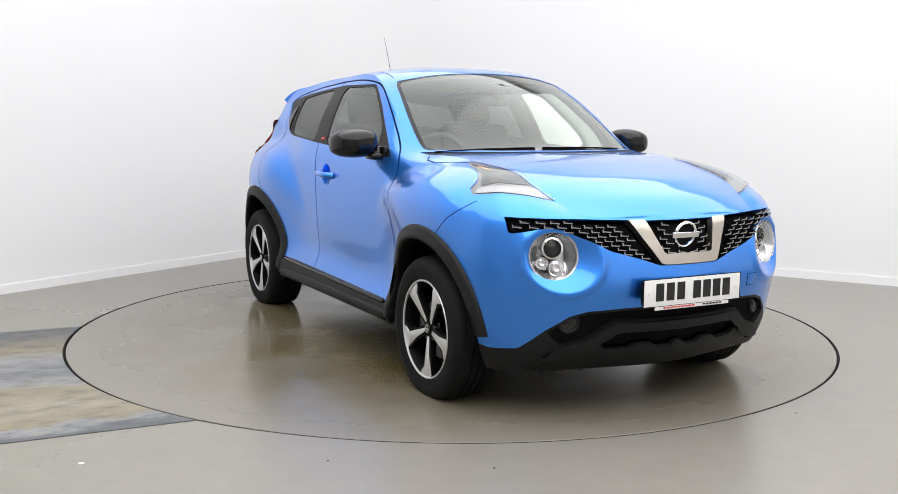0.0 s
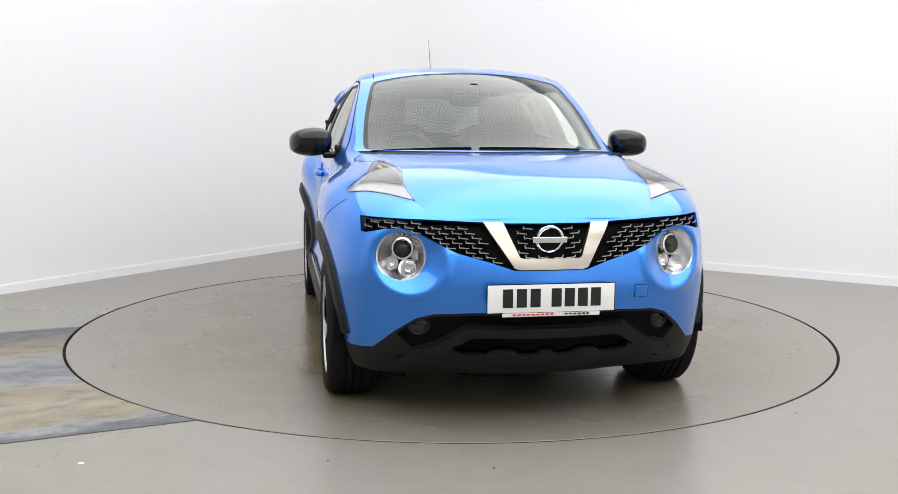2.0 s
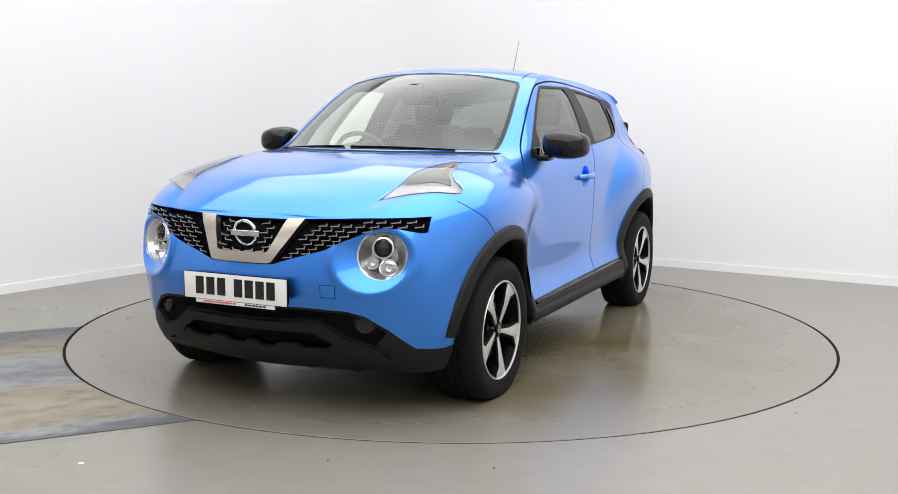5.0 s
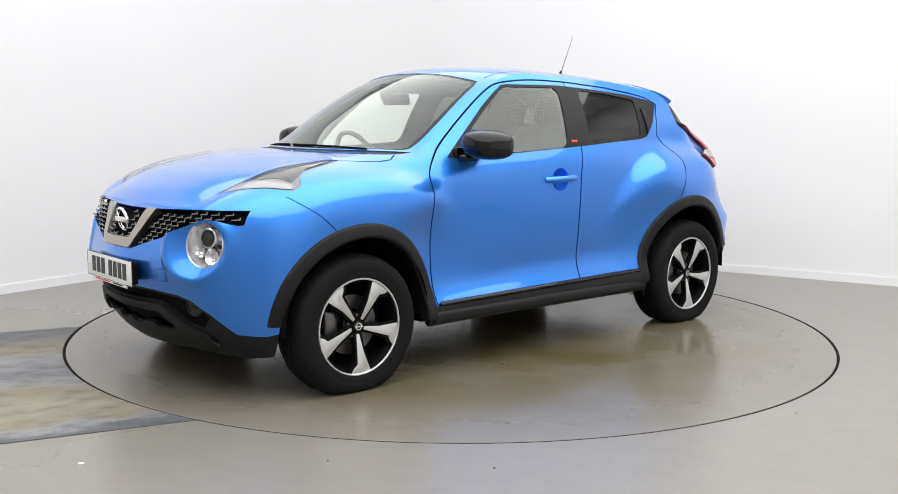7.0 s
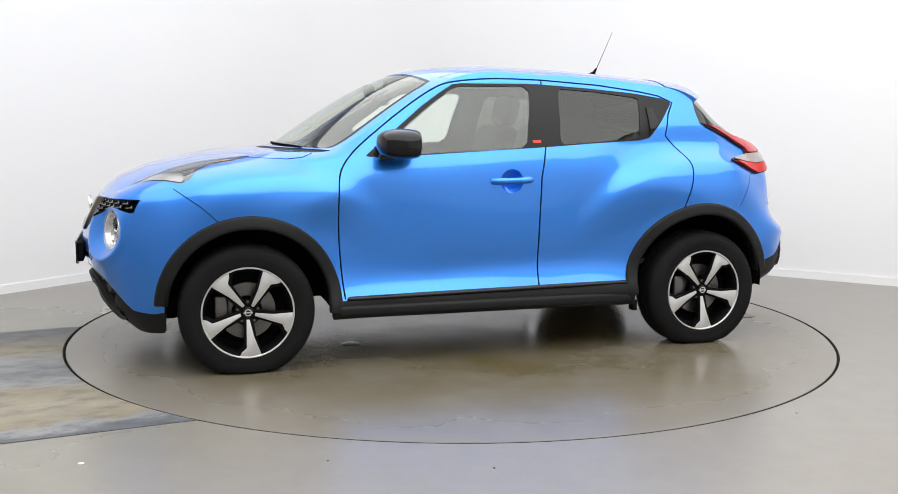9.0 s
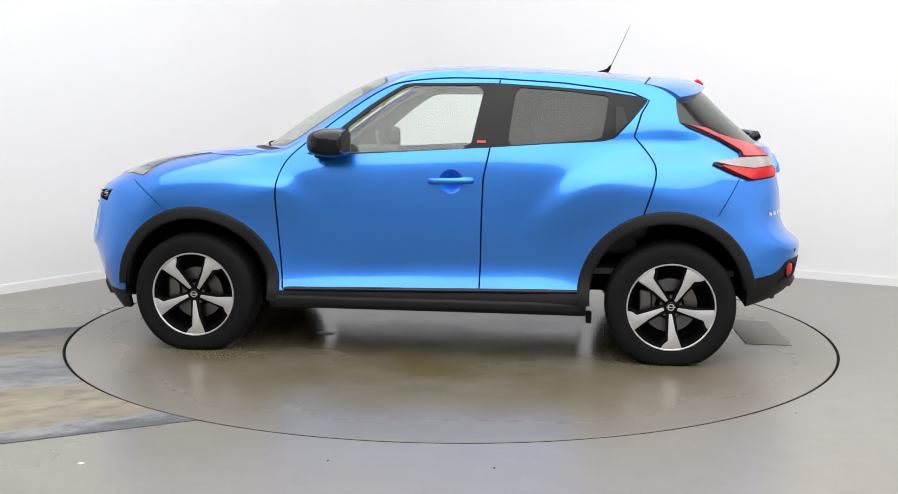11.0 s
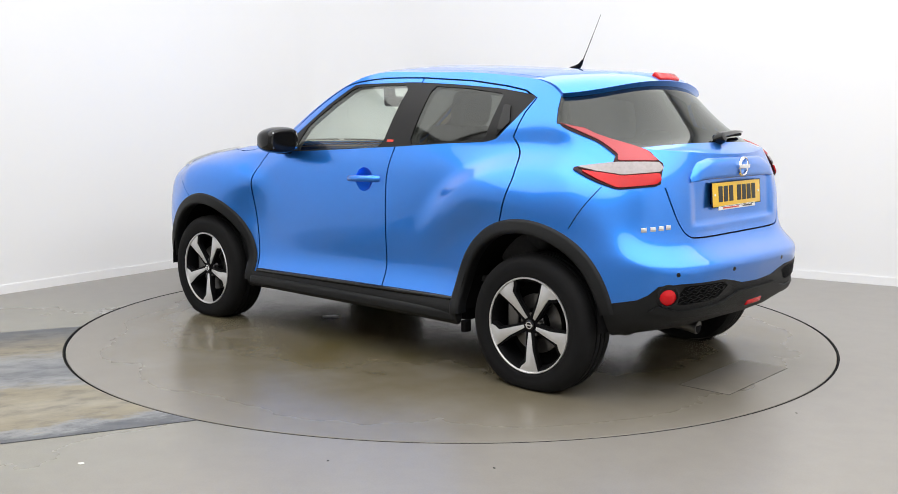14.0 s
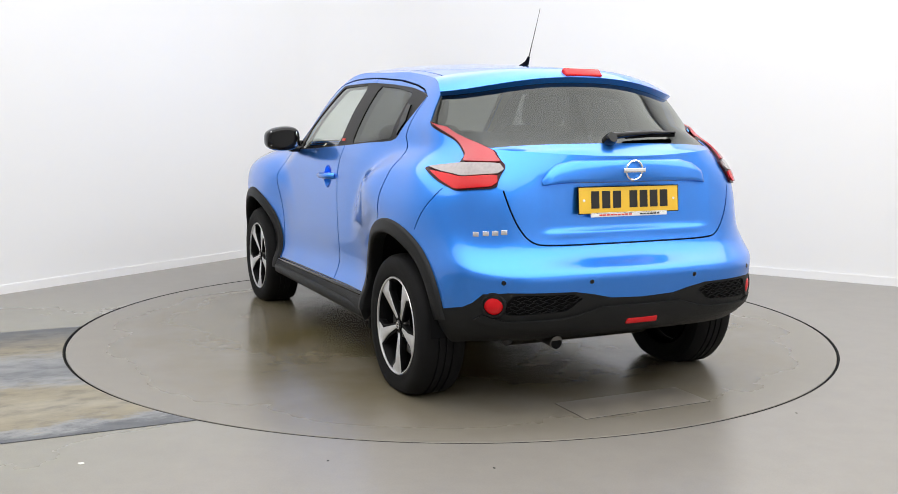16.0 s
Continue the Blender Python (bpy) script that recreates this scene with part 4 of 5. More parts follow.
def build_body():
    sh = build_side_sheet()
    doors = {}
    for mir in (False, True):
        P = lambda names, off=0.0, rim=0.0: sh.piece(names, off, mir, rim)
        side_word = "_"
        bump = part("front_bumper", P("front_bumper", 0, 0.012), PAINT, CAR)
        part("fender", P("fender", 0, 0.012), PAINT, CAR)
        d1 = part("front_door", P("front_door", 0, 0.012), PAINT, CAR)
        d2 = part("rear_door", P("rear_door", 0, 0.012), PAINT, CAR)
        doors[mir] = (d1, d2)
        part("quarter_panel", P("quarter_panel", 0, 0.012), PAINT, CAR)
        part("roof_rail", P("roof_rail", 0, 0.012), PAINT, CAR)
        rb = part("rear_bumper", P("rear_bumper", 0, 0.012), PAINT, CAR)
        part("panel_gap", P("gap", -0.012), MATT_BLACK, CAR, "dark shut line")
        part("bonnet_edge", P("hood_side", 0, 0.006), PAINT, CAR)
        part("wrap_window", P("wrap_glass", -0.003), PRIVACY, CAR, "dark privacy glass")
        part("tailgate_skin", P("tailgate", 0, 0.012), PAINT, CAR)
        part("front_apron", P("front_apron", 0, 0.02), BLACK_PLASTIC, bump, "black grained plastic apron")
        part("apron_bar", P("bar", 0.016, 0.02), BLACK_PLASTIC, bump)
        part("lower_intake", P("intake", -0.04), MATT_BLACK, bump)
        part("rear_apron", P("rear_apron", 0.003, 0.02), BLACK_PLASTIC, rb, "black grained plastic apron")
        part("upper_intake", P("intake_up", -0.022), MATT_BLACK, bump)
        part("rear_skid", P("skid", 0.015, 0.014), BLACK_PLASTIC, rb)
        part("rear_vent", P("rear_mesh", -0.006), MATT_BLACK, rb)
        part("grille_backing", P("grille", -0.035), MATT_BLACK, bump)
        part("chrome_vee", P("vee", 0.010, 0.035), SATIN_CHROME, bump, "satin chrome vee trim")
        part("window_frame", P("dlo", -0.002, 0.012), material("satin_black_frame", (0.008, 0.008, 0.0085), rough=0.45, spec=0.3) if not mir else bpy.data.materials["satin_black_frame"], d1, "satin black window frame")
        part("front_window", P("front_glass", -0.006), SIDE_GLASS, d1, "clear side glass")
        part("rear_window", P("rear_glass", -0.006), PRIVACY, d2, "dark privacy glass")
        part("pillar_handle", P("slot", 0.006, 0.008), GLOSS_BLACK, d2, "gloss black hidden handle")
        part("sill_band", P("strip", 0.002, 0.008), GLOSS_BLACK, CAR, "gloss black band")
        part("sill", P("sill", 0.012, 0.03), BLACK_PLASTIC, CAR, "black plastic sill")
        tl = part("tail_lamp", P("tail", 0.010, 0.03), DARK_RED, CAR, "boomerang tail lamp with black edge")
        part("lamp_arm", P("tail_arm", 0.018, 0.012), RED_SOFT, tl, "pale red upper arm")
        part("clear_band", P("tail_clear", 0.018, 0.012), material("white_lens", (0.27, 0.235, 0.235), rough=0.12, coat=1.0, vary=0.25, scale=60) if not mir else bpy.data.materials["white_lens"], tl, "clear reversing band")
        part("red_band", P("tail_red", 0.018, 0.012), RED_LENS, tl, "red stop band")
        hl = part("head_lamp", P("head", -0.006), HEAD_SILVER, CAR, "swept upper head lamp with clear lens")
        part("dark_bezel", P("head_dark", -0.004), LAMP_DARK, hl, "smoked inner bezel")
        part("light_guide", P("head_light", -0.003), GUIDE, hl, "bright ribbed light guide")
        part("indicator", P("head_amber", -0.002), AMBER, hl, "amber indicator")
        both = sh.owner.copy()
        sh.owner[np.isin(both, ["head", "head_dark", "head_light", "head_amber"])] = "lens"
        part("lens", P("lens", 0.010, 0.016), LENS, hl, "clear lens")
        sh.owner[:] = both
        # trim on the inner side
        sh.owner[np.isin(both, ["front_door", "rear_door", "quarter_panel", "roof_rail", "dlo", "gap", "scoop", "fender", "tail", "tail_arm", "tail_red", "tail_clear", "slot", "tailgate"])] = "inner"
        part("inner_trim", P("inner", -0.035), TRIM, CAR, "dark inner trim")
        sh.owner[:] = both
    return doors


DOORS = build_body()


def build_top():
    tp = Sheet(TOP, TOP_N, 220, 50)
    vf = lambda v: (v + 1) / 2
    vs = np.linspace(-1, 1, 25)
    cowl = [(0.333 + 0.012 * v * v, vf(v)) for v in vs]
    hood_end = [(0.322 + 0.006 * v * v, vf(v)) for v in vs]
    screen = rounded([(0.336, 0.5), (0.3385, 0.75), (0.347, 0.965), (0.352, 0.976), (0.40, 0.966), (0.45, 0.952), (0.459, 0.94), (0.463, 0.75), (0.464, 0.5), (0.463, 0.25), (0.459, 0.06), (0.45, 0.048), (0.40, 0.034), (0.352, 0.024), (0.347, 0.035), (0.3385, 0.25)], 1)
    inner = [(0.5 * (a - 0.4) * 1.93 + 0.4, 0.5 + (b - 0.5) * 0.968) for a, b in screen]
    end = [(0.866 - 0.022 * abs(v) ** 3, vf(v)) for v in vs]
    edge = lambda v: 0.757 - 0.012 * np.abs(v) ** 4
    glass_top = [(edge(v), vf(v)) for v in vs]
    rear_glass = glass_top + end[::-1]
    lip = [(0.712, vf(v)) for v in vs]
    ditches = [[(0.468, vf(0.885) * 1.0 - 0.0022), (0.712, vf(0.93) - 0.0022), (0.712, vf(0.93) + 0.0022), (0.468, vf(0.885) + 0.0022)]]
    ditches.append([(a, 1 - b) for a, b in ditches[0]])
    seam = [(0.7115, 0.0), (0.7135, 0.0), (0.7135, 1.0), (0.7115, 1.0)]
    for p in (screen, inner, rear_glass, *ditches, seam):
        tp.cut(dense(p, 0.05))
    for line in (cowl, hood_end, lip):
        tp.cut(line, closed=False)
    tp.finish()
    a, v = tp.mid[:, 0], tp.mid[:, 1] * 2 - 1
    tp.owner[:] = "roof"
    tp.owner[a < 0.333 + 0.012 * v * v] = "cowl"
    tp.owner[a < 0.322 + 0.006 * v * v] = "bonnet"
    tp.owner[a > 0.7125] = "spoiler"
    tp.owner[a > edge(v)] = "tailgate"
    tp.claim("frit", screen)
    tp.claim("windscreen", inner)
    tp.claim("back_glass", rear_glass)
    for d in ditches:
        tp.claim("ditch", d, ["roof"])
    tp.claim("ditch", seam)
    P = tp.piece
    part("bonnet", P("bonnet", 0, rim=0.01), PAINT, CAR)
    part("cowl", P("cowl", -0.004), BLACK_PLASTIC, CAR, "black cowl under the windscreen")
    ws = part("windscreen", P("windscreen", -0.003), WINDSCREEN, CAR, "clear windscreen")
    part("screen_border", P("frit", -0.002), GLOSS_BLACK, ws, "black screen border")
    roof = part("roof", P("roof", 0, rim=0.006), PAINT, CAR)
    part("roof_ditch", P("ditch", -0.006), MATT_BLACK, roof)
    part("spoiler", P("spoiler", lambda co: 0.004 + 0.024 * step(0.712, 0.757, co[:, 0]), rim=0.032), PAINT, CAR, "blue roof spoiler")
    part("tailgate_top", P("tailgate", 0), PAINT, CAR)
    part("back_window", P("back_glass", -0.003), PRIVACY, CAR, "dark privacy back window")
    tp.owner[np.isin(tp.owner, ["roof", "spoiler"])] = "inner"
    part("headliner", P("inner", -0.03), HEADLINER, CAR, "pale headliner")


build_top()


def skin_y(x, z):
    q = on_skin("side", [(x, z)])
    return float(bilinear(SKIN, q[:, 0], q[:, 1])[0][1])


def build_arches():
    for c, word in ((ARCH_F, "front"), (ARCH_R, "rear")):
        n = 60
        prof = [(ARCH_OUT + 0.002, -0.004), (ARCH_OUT - 0.004, 0.010), (ARCH_OUT - 0.012, 0.014), (ARCH_OUT - 0.045, 0.020), (ARCH_IN + 0.008, 0.022), (ARCH_IN, 0.017), (ARCH_IN - 0.002, 0.004), (ARCH_IN + 0.004, -0.05)]
        for s in (1, -1):
            verts, faces = [], []
            for k in range(n + 1):
                a = radians((3 if word == "front" else -6) + (183 if word == "front" else 178) * k / n)
                y0 = skin_y(c[0] + 0.43 * math.cos(a), max(0.30, c[1] + 0.43 * math.sin(a)))
                for r, d in prof:
                    x, z = c[0] + r * math.cos(a), c[1] + r * math.sin(a)
                    ys = skin_y(x, max(0.30, z)) if d == -0.004 else y0
                    verts.append((x, (ys + d) * s, z))
            m = len(prof)
            for k in range(n):
                for j in range(m - 1):
                    f = (k * m + j, (k + 1) * m + j, (k + 1) * m + j + 1, k * m + j + 1)
                    faces.append(f if s < 0 else f[::-1])
            part("wheel_arch", mesh_from("wheel_arch", verts, faces), BLACK_PLASTIC, CAR, "black plastic wheel arch")
            # liner of the arch
            verts, faces = [], []
            for k in range(31):
                a = radians(-4 + 188 * k / 30)
                for r, y in ((0.40, 0.84), (0.41, 0.6), (0.41, 0.44)):
                    verts.append((c[0] + r * math.cos(a), y * s, c[1] + r * math.sin(a)))
            for k in range(30):
                for j in (0, 1):
                    faces.append((k * 3 + j, (k + 1) * 3 + j, (k + 1) * 3 + j + 1, k * 3 + j + 1))
            faces.append([k * 3 + 2 for k in range(31)])
            part("arch_liner", mesh_from("arch_liner", verts, faces), MATT_BLACK, CAR)


build_arches()

HUB_Z, TYRE_R = 0.305, 0.333


def wheel_meshes():
    tyre = lathe([(0.222, -0.012), (0.232, 0.002), (0.246, 0.007), (0.252, 0.006), (0.262, 0.009), (0.288, 0.010), (0.306, 0.004), (0.318, -0.004), (0.327, -0.018), (0.331, -0.034), (TYRE_R, -0.060),
                  (TYRE_R, -0.066), (TYRE_R - 0.007, -0.067), (TYRE_R - 0.007, -0.074), (TYRE_R, -0.075), (TYRE_R, -0.100), (TYRE_R - 0.007, -0.101), (TYRE_R - 0.007, -0.109), (TYRE_R, -0.11),
                  (TYRE_R, -0.135), (TYRE_R - 0.007, -0.136), (TYRE_R - 0.007, -0.143), (TYRE_R, -0.144), (0.331, -0.176), (0.318, -0.205), (0.29, -0.215), (0.24, -0.205), (0.222, -0.19)], 96)
    for v in tyre.verts:
        low = -HUB_Z
        if v.co.z < low + 0.02:
            k = (low + 0.02 - v.co.z) / (TYRE_R - HUB_Z + 0.02)
            v.co.z = max(low, low + 0.02 - 0.02 * min(1, k * 1.25))
            v.co.y += 0.006 * k * (1 if v.co.y > -0.1 else -1)
    barrel = lathe([(0.205, -0.19), (0.198, -0.05), (0.207, -0.016), (0.214, -0.006), (0.226, -0.004), (0.226, -0.02), (0.217, -0.03), (0.222, -0.19)], 72)
    lip = lathe([(0.2175, -0.010), (0.2182, 0.0), (0.2205, 0.0025), (0.2252, 0.0025), (0.2275, -0.002), (0.2268, -0.012)], 96)
    spoke_shape = [(0.036, -0.007), (0.036, 0.008), (0.10, 0.0095), (0.176, 0.0105), (0.196, 0.034), (0.2165, 0.047), (0.2175, 0.02), (0.2175, -0.03), (0.2095, -0.060), (0.12, -0.026)]
    web_shape = [(0.02, -0.022), (0.02, 0.022), (0.10, 0.019), (0.165, 0.024), (0.188, 0.048), (0.209, 0.064), (0.212, 0.0), (0.206, -0.068), (0.12, -0.038)]
    dish = lambda r: -0.004 - 0.020 * (1 - min(1, r / 0.2)) ** 1.5

    def blade(shape, thick, drop):
        bm = prism([(l, -r) for r, l in shape], -thick, 0.0015)
        for v in bm.verts:
            v.co.y += dish(math.hypot(v.co.x, v.co.z)) - drop
        return bm

    face = blade(spoke_shape, 0.008, 0.0)
    web = blade(web_shape, 0.030, 0.0035)
    cap = lathe([(0, -0.014), (0.020, -0.014), (0.026, -0.017), (0.027, -0.03), (0.05, -0.034), (0.062, -0.05)], 40)
    badge = lathe([(0.0125, -0.0135), (0.0125, -0.0115), (0.0175, -0.0115), (0.0175, -0.0135)], 32)
    badge = joined(badge, box_bm(0.044, 0.002, 0.006, (0, -0.0115, 0)))
    nut = lathe([(0, -0.024), (0.007, -0.024), (0.0085, -0.027), (0.0085, -0.05)], 6)
    disc = lathe([(0.07, -0.085), (0.075, -0.075), (0.14, -0.075), (0.14, -0.097), (0.07, -0.097)], 48)
    caliper = box_bm(0.07, 0.07, 0.15, (0.125, -0.085, 0.01), 0.015)
    back = lathe([(0, -0.12), (0.2, -0.12)], 40)
    out = {}
    for n, bm in (("tyre", tyre), ("barrel", barrel), ("lip", lip), ("face", face), ("web", web), ("cap", cap), ("badge", badge), ("nut", nut), ("disc", disc), ("caliper", caliper), ("back", back)):
        me = bpy.data.meshes.new(n)
        bm.to_mesh(me)
        bm.free()
        out[n] = me
    return out


def build_wheels():
    M = wheel_meshes()
    for x in (1.265, -1.265):
        for s in (1, -1):
            w = part("wheel", M["barrel"], DARK_ALLOY, CAR, "five-spoke wheel in black and machined silver")
            w.matrix_local = pose(x, 0.853 * s, HUB_Z, 0, 0, 0 if s > 0 else 180)
            part("tyre", M["tyre"], RUBBER, w, "black rubber tyre")
            part("rim_lip", M["lip"], ALLOY, w, "machined silver lip")
            part("hub_cap", M["cap"], GLOSS_BLACK, w)
            part("hub_badge", M["badge"], CHROME, w)
            part("brake_disc", M["disc"], STEEL, w)
            part("brake_caliper", M["caliper"], STEEL, w)
            part("backing_plate", M["back"], MATT_BLACK, w)
            for k in range(5):
                turn = pose(0, 0, 0, 0, 72 * k, 0)
                part("spoke_face", M["face"], ALLOY, w).matrix_local = turn
                part("spoke", M["web"], DARK_ALLOY, w).matrix_local = turn
                part("wheel_nut", M["nut"], STEEL, w).matrix_local = turn @ pose(0, 0, 0, 0, 36, 0) @ pose(0, 0, -0.052)


build_wheels()


def bars(n, width, height, gap, z0=0.0, depth=0.002):
    """A row of n upright bars that stands for writing, in x and z."""
    total = n * width + (n - 1) * gap
    return joined(*[box_bm(width, depth, height, (-total / 2 + width / 2 + k * (width + gap), 0, z0)) for k in range(n)])


def plate(parent, m, mat, word):
    pl = part("number_plate", joined(box_bm(0.520, 0.004, 0.111, bevel=0.0015)), mat, parent, word + " number plate with seven black bars")
    pl.matrix_local = m
    one = bpy.data.meshes.get("plate_bar")
    if one is None:
        one = bpy.data.meshes.new("plate_bar")
        bm = box_bm(0.041, 0.002, 0.074)
        bm.to_mesh(one)
        bm.free()
    for x in (-0.178, -0.122, -0.066, 0.020, 0.074, 0.128, 0.182):
        part("plate_bar", one, INK, pl).matrix_local = pose(x, -0.0025, 0.002)
    hold = box_bm(0.40, 0.006, 0.022, (0, 0.001, -0.062), 0.002)
    part("plate_holder", hold, WHITE_PLATE, pl, "white strip under the plate")
    part("holder_bars", joined(moved(bars(9, 0.014, 0.006, 0.005), pose(-0.075, -0.0035, -0.064))), RED_INK, pl)
    part("holder_marks", joined(moved(bars(6, 0.013, 0.006, 0.005), pose(0.105, -0.0035, -0.064))), INK, pl)
    part("plate_frame", joined(box_bm(0.526, 0.006, 0.003, (0, 0.001, 0.057)), box_bm(0.526, 0.006, 0.003, (0, 0.001, -0.057)), box_bm(0.003, 0.006, 0.116, (-0.2615, 0.001, 0)), box_bm(0.003, 0.006, 0.116, (0.2615, 0.001, 0))), GLOSS_BLACK, pl)
    for sx in (-1, 1):
        part("plate_screw", moved(lathe([(0, 0.003), (0.005, 0.003), (0.006, 0)], 12), pose(sx * 0.235, -0.002, 0, 0, 0, 180)), WHITE_PLATE, pl)


def emblem(parent, m, r):
    """Ring with a bar across, plain."""
    e = part("emblem", joined(lathe([(r * 0.80, 0), (r * 0.82, 0.008), (r * 0.9, 0.011), (r, 0.008), (r * 1.01, 0)], 48), box_bm(r * 2.45, 0.012, r * 0.42, (0, 0.006, 0), 0.002)), CHROME, parent, "chrome ring emblem with a bar")
    e.matrix_local = m


def build_front():
    plate(CAR, pose(2.082, -0.008, 0.553, 0, 0, 90), WHITE_PLATE, "white")
    part("plate_bracket", box_bm(0.03, 0.50, 0.10, (2.063, -0.008, 0.553), 0.006), MATT_BLACK, CAR)
    emblem(CAR, pose(2.008, 0.0, 0.778, -12, 0, -90), 0.058)
    # grille: staggered dark blades with bright edges
    poly = np.array(GRILLE)
    vee = np.array([(0.290, 0.86), (0.150, 0.64), (-0.02, 0.64), (-0.02, 0.702), (0.115, 0.702), (0.127, 0.708), (0.160, 0.86)])
    BLADE, EDGE = {}, {}
    EDGE_GREY = material("grille_edge", (0.42, 0.42, 0.43), rough=0.3, metal=0.6)
    for s in (1, -1):
        for store, bm in ((BLADE, moved(box_bm(0.020, 0.040, 0.005), pose(0, 0, 0, 6 * s, 12, 0))),
                          (EDGE, joined(moved(box_bm(0.003, 0.036, 0.0035, (0.0105, 0, 0)), pose(0, 0, 0, 6 * s, 12, 0)), moved(box_bm(0.003, 0.004, 0.013, (0.0105, 0.018 * s, 0.007)), pose(0, 0, 0, -14 * s, 0, 0))))):
            store[s] = bpy.data.meshes.new("blade")
            bm.to_mesh(store[s])
            bm.free()
        for r in range(11):
            z = 0.672 + 0.0185 * r
            for k in range(15):
                y = 0.012 + 0.052 * k + (0.026 if r % 2 else 0)
                pts = np.array([(y, z), (y + 0.036, z + 0.003), (y, z + 0.012), (y + 0.036, z + 0.014)])
                if not inside(poly, pts).all() or inside(vee, pts).any() or (y < 0.06 and abs(z - 0.778) < 0.06):
                    continue
                q = on_skin("front", [(y + 0.018, z)])
                p, n = bilinear(SKIN, q[:, 0], q[:, 1])[0], bilinear(SKIN_N, q[:, 0], q[:, 1])[0]
                at = pose(p[0] - n[0] * 0.012, (p[1] - n[1] * 0.012) * s, p[2], 0, 0, math.degrees(math.atan2(n[1] * s, n[0])))
                blade = part("grille_blade", BLADE[s], GLOSS_BLACK, CAR)
                blade.matrix_local = at
                part("blade_edge", EDGE[s], EDGE_GREY, blade)
        # round main lamp
        lamp = part("round_lamp", lathe([(0.0, -0.07), (0.05, -0.065), (0.075, -0.035), (0.086, -0.004), (0.092, 0.0), (0.095, -0.006), (0.093, -0.02)], 56), LAMP_SILVER, CAR, "round main head lamp with clear lens")
        q = on_skin("front", circle_pts(*LAMP_YZ, LAMP_R + 0.004, 36))
        hole = bilinear(SKIN, q[:, 0], q[:, 1])
        mid = hole.mean(0)
        n = np.linalg.svd(hole - mid)[2][2]
        n = n if n[0] > 0 else -n
        lamp.matrix_local = Matrix.Translation((mid[0], mid[1] * s, mid[2])) @ pose(0, 0, 0, 0, 0, math.degrees(math.atan2(n[1] * s, n[0])) - 90) @ pose(0, 0, 0, math.degrees(math.asin(n[2])), 0, 0) @ Matrix.Scale(1.12, 4)
        part("projector", moved(lathe([(0, 0.004), (0.014, 0.0), (0.025, -0.010), (0.030, -0.022), (0.036, -0.022), (0.038, -0.06)], 40), pose(0, -0.012, 0.028)), GLOSS_BLACK, lamp, "dark projector lens")
        part("projector_ring", moved(lathe([(0.031, -0.02), (0.034, -0.010), (0.040, -0.012), (0.042, -0.06)], 40), pose(0, -0.010, 0.028)), CHROME, lamp)
        part("bulb_cup", moved(lathe([(0, -0.02), (0.012, -0.014), (0.016, -0.024), (0.034, -0.004), (0.036, -0.03)], 32), pose(-0.020, -0.02, -0.044)), CHROME, lamp)
        part("side_cup", moved(lathe([(0, -0.02), (0.010, -0.012), (0.014, -0.022), (0.024, -0.006), (0.026, -0.03)], 32), pose(0.038, -0.018, -0.026)), CHROME, lamp)
        part("lamp_lens", lathe([(0, 0.020), (0.03, 0.018), (0.06, 0.011), (0.08, 0.003), (0.089, -0.004)], 56), LENS, lamp, "clear round lens")
        # fog lamp
        fog = part("fog_lamp", lathe([(0, -0.012), (0.03, -0.010), (0.034, 0.0), (0.042, 0.004), (0.048, 0.0), (0.048, -0.03)], 40), BLACK_PLASTIC, CAR, "small round fog lamp")
        fog.matrix_local = pose(1.912, 0.515 * s, 0.428, 0, 0, -90 + 22 * s)
        part("fog_reflector", lathe([(0, -0.008), (0.02, -0.006), (0.031, 0.0)], 32), STEEL, fog)
        part("fog_lens", lathe([(0, 0.006), (0.02, 0.004), (0.033, 0.0)], 32), glass_material("grey_lens", (0.2, 0.2, 0.21)) if s > 0 else bpy.data.materials["grey_lens"], fog)
    q = on_skin("front", [(0.395, 0.560)])
    p, n = bilinear(SKIN, q[:, 0], q[:, 1])[0], bilinear(SKIN_N, q[:, 0], q[:, 1])[0]
    at = pose(p[0] - 0.0005, p[1], p[2], 0, 0, math.degrees(math.atan2(n[1], n[0]))) @ pose(0, 0, 0, 0, -math.degrees(math.asin(n[2])), 0)
    cover = part("tow_cover", box_bm(0.004, 0.060, 0.050, bevel=0.0015), PAINT, CAR, "square blue towing-eye cover")
    cover.matrix_local = at
    part("cover_joint", box_bm(0.002, 0.064, 0.054, bevel=0.0005), MATT_BLACK, cover)
    # wiper arms at the foot of the screen
    for y0, y1, x0 in ((-0.12, -0.60, 0.98), (0.46, -0.08, 0.93)):
        pts = []
        for k in range(9):
            y = y0 + (y1 - y0) * k / 8
            j = int((y / 0.66 + 1) / 2 * 120)
            col = TOP[int(NU * 0.345), min(max(j, 0), 120)]
            pts.append((col[0] + 0.012, y, col[2] - 0.004))
        part("wiper", tube(pts, 0.0045, 6), MATT_BLACK, CAR, "black windscreen wiper")


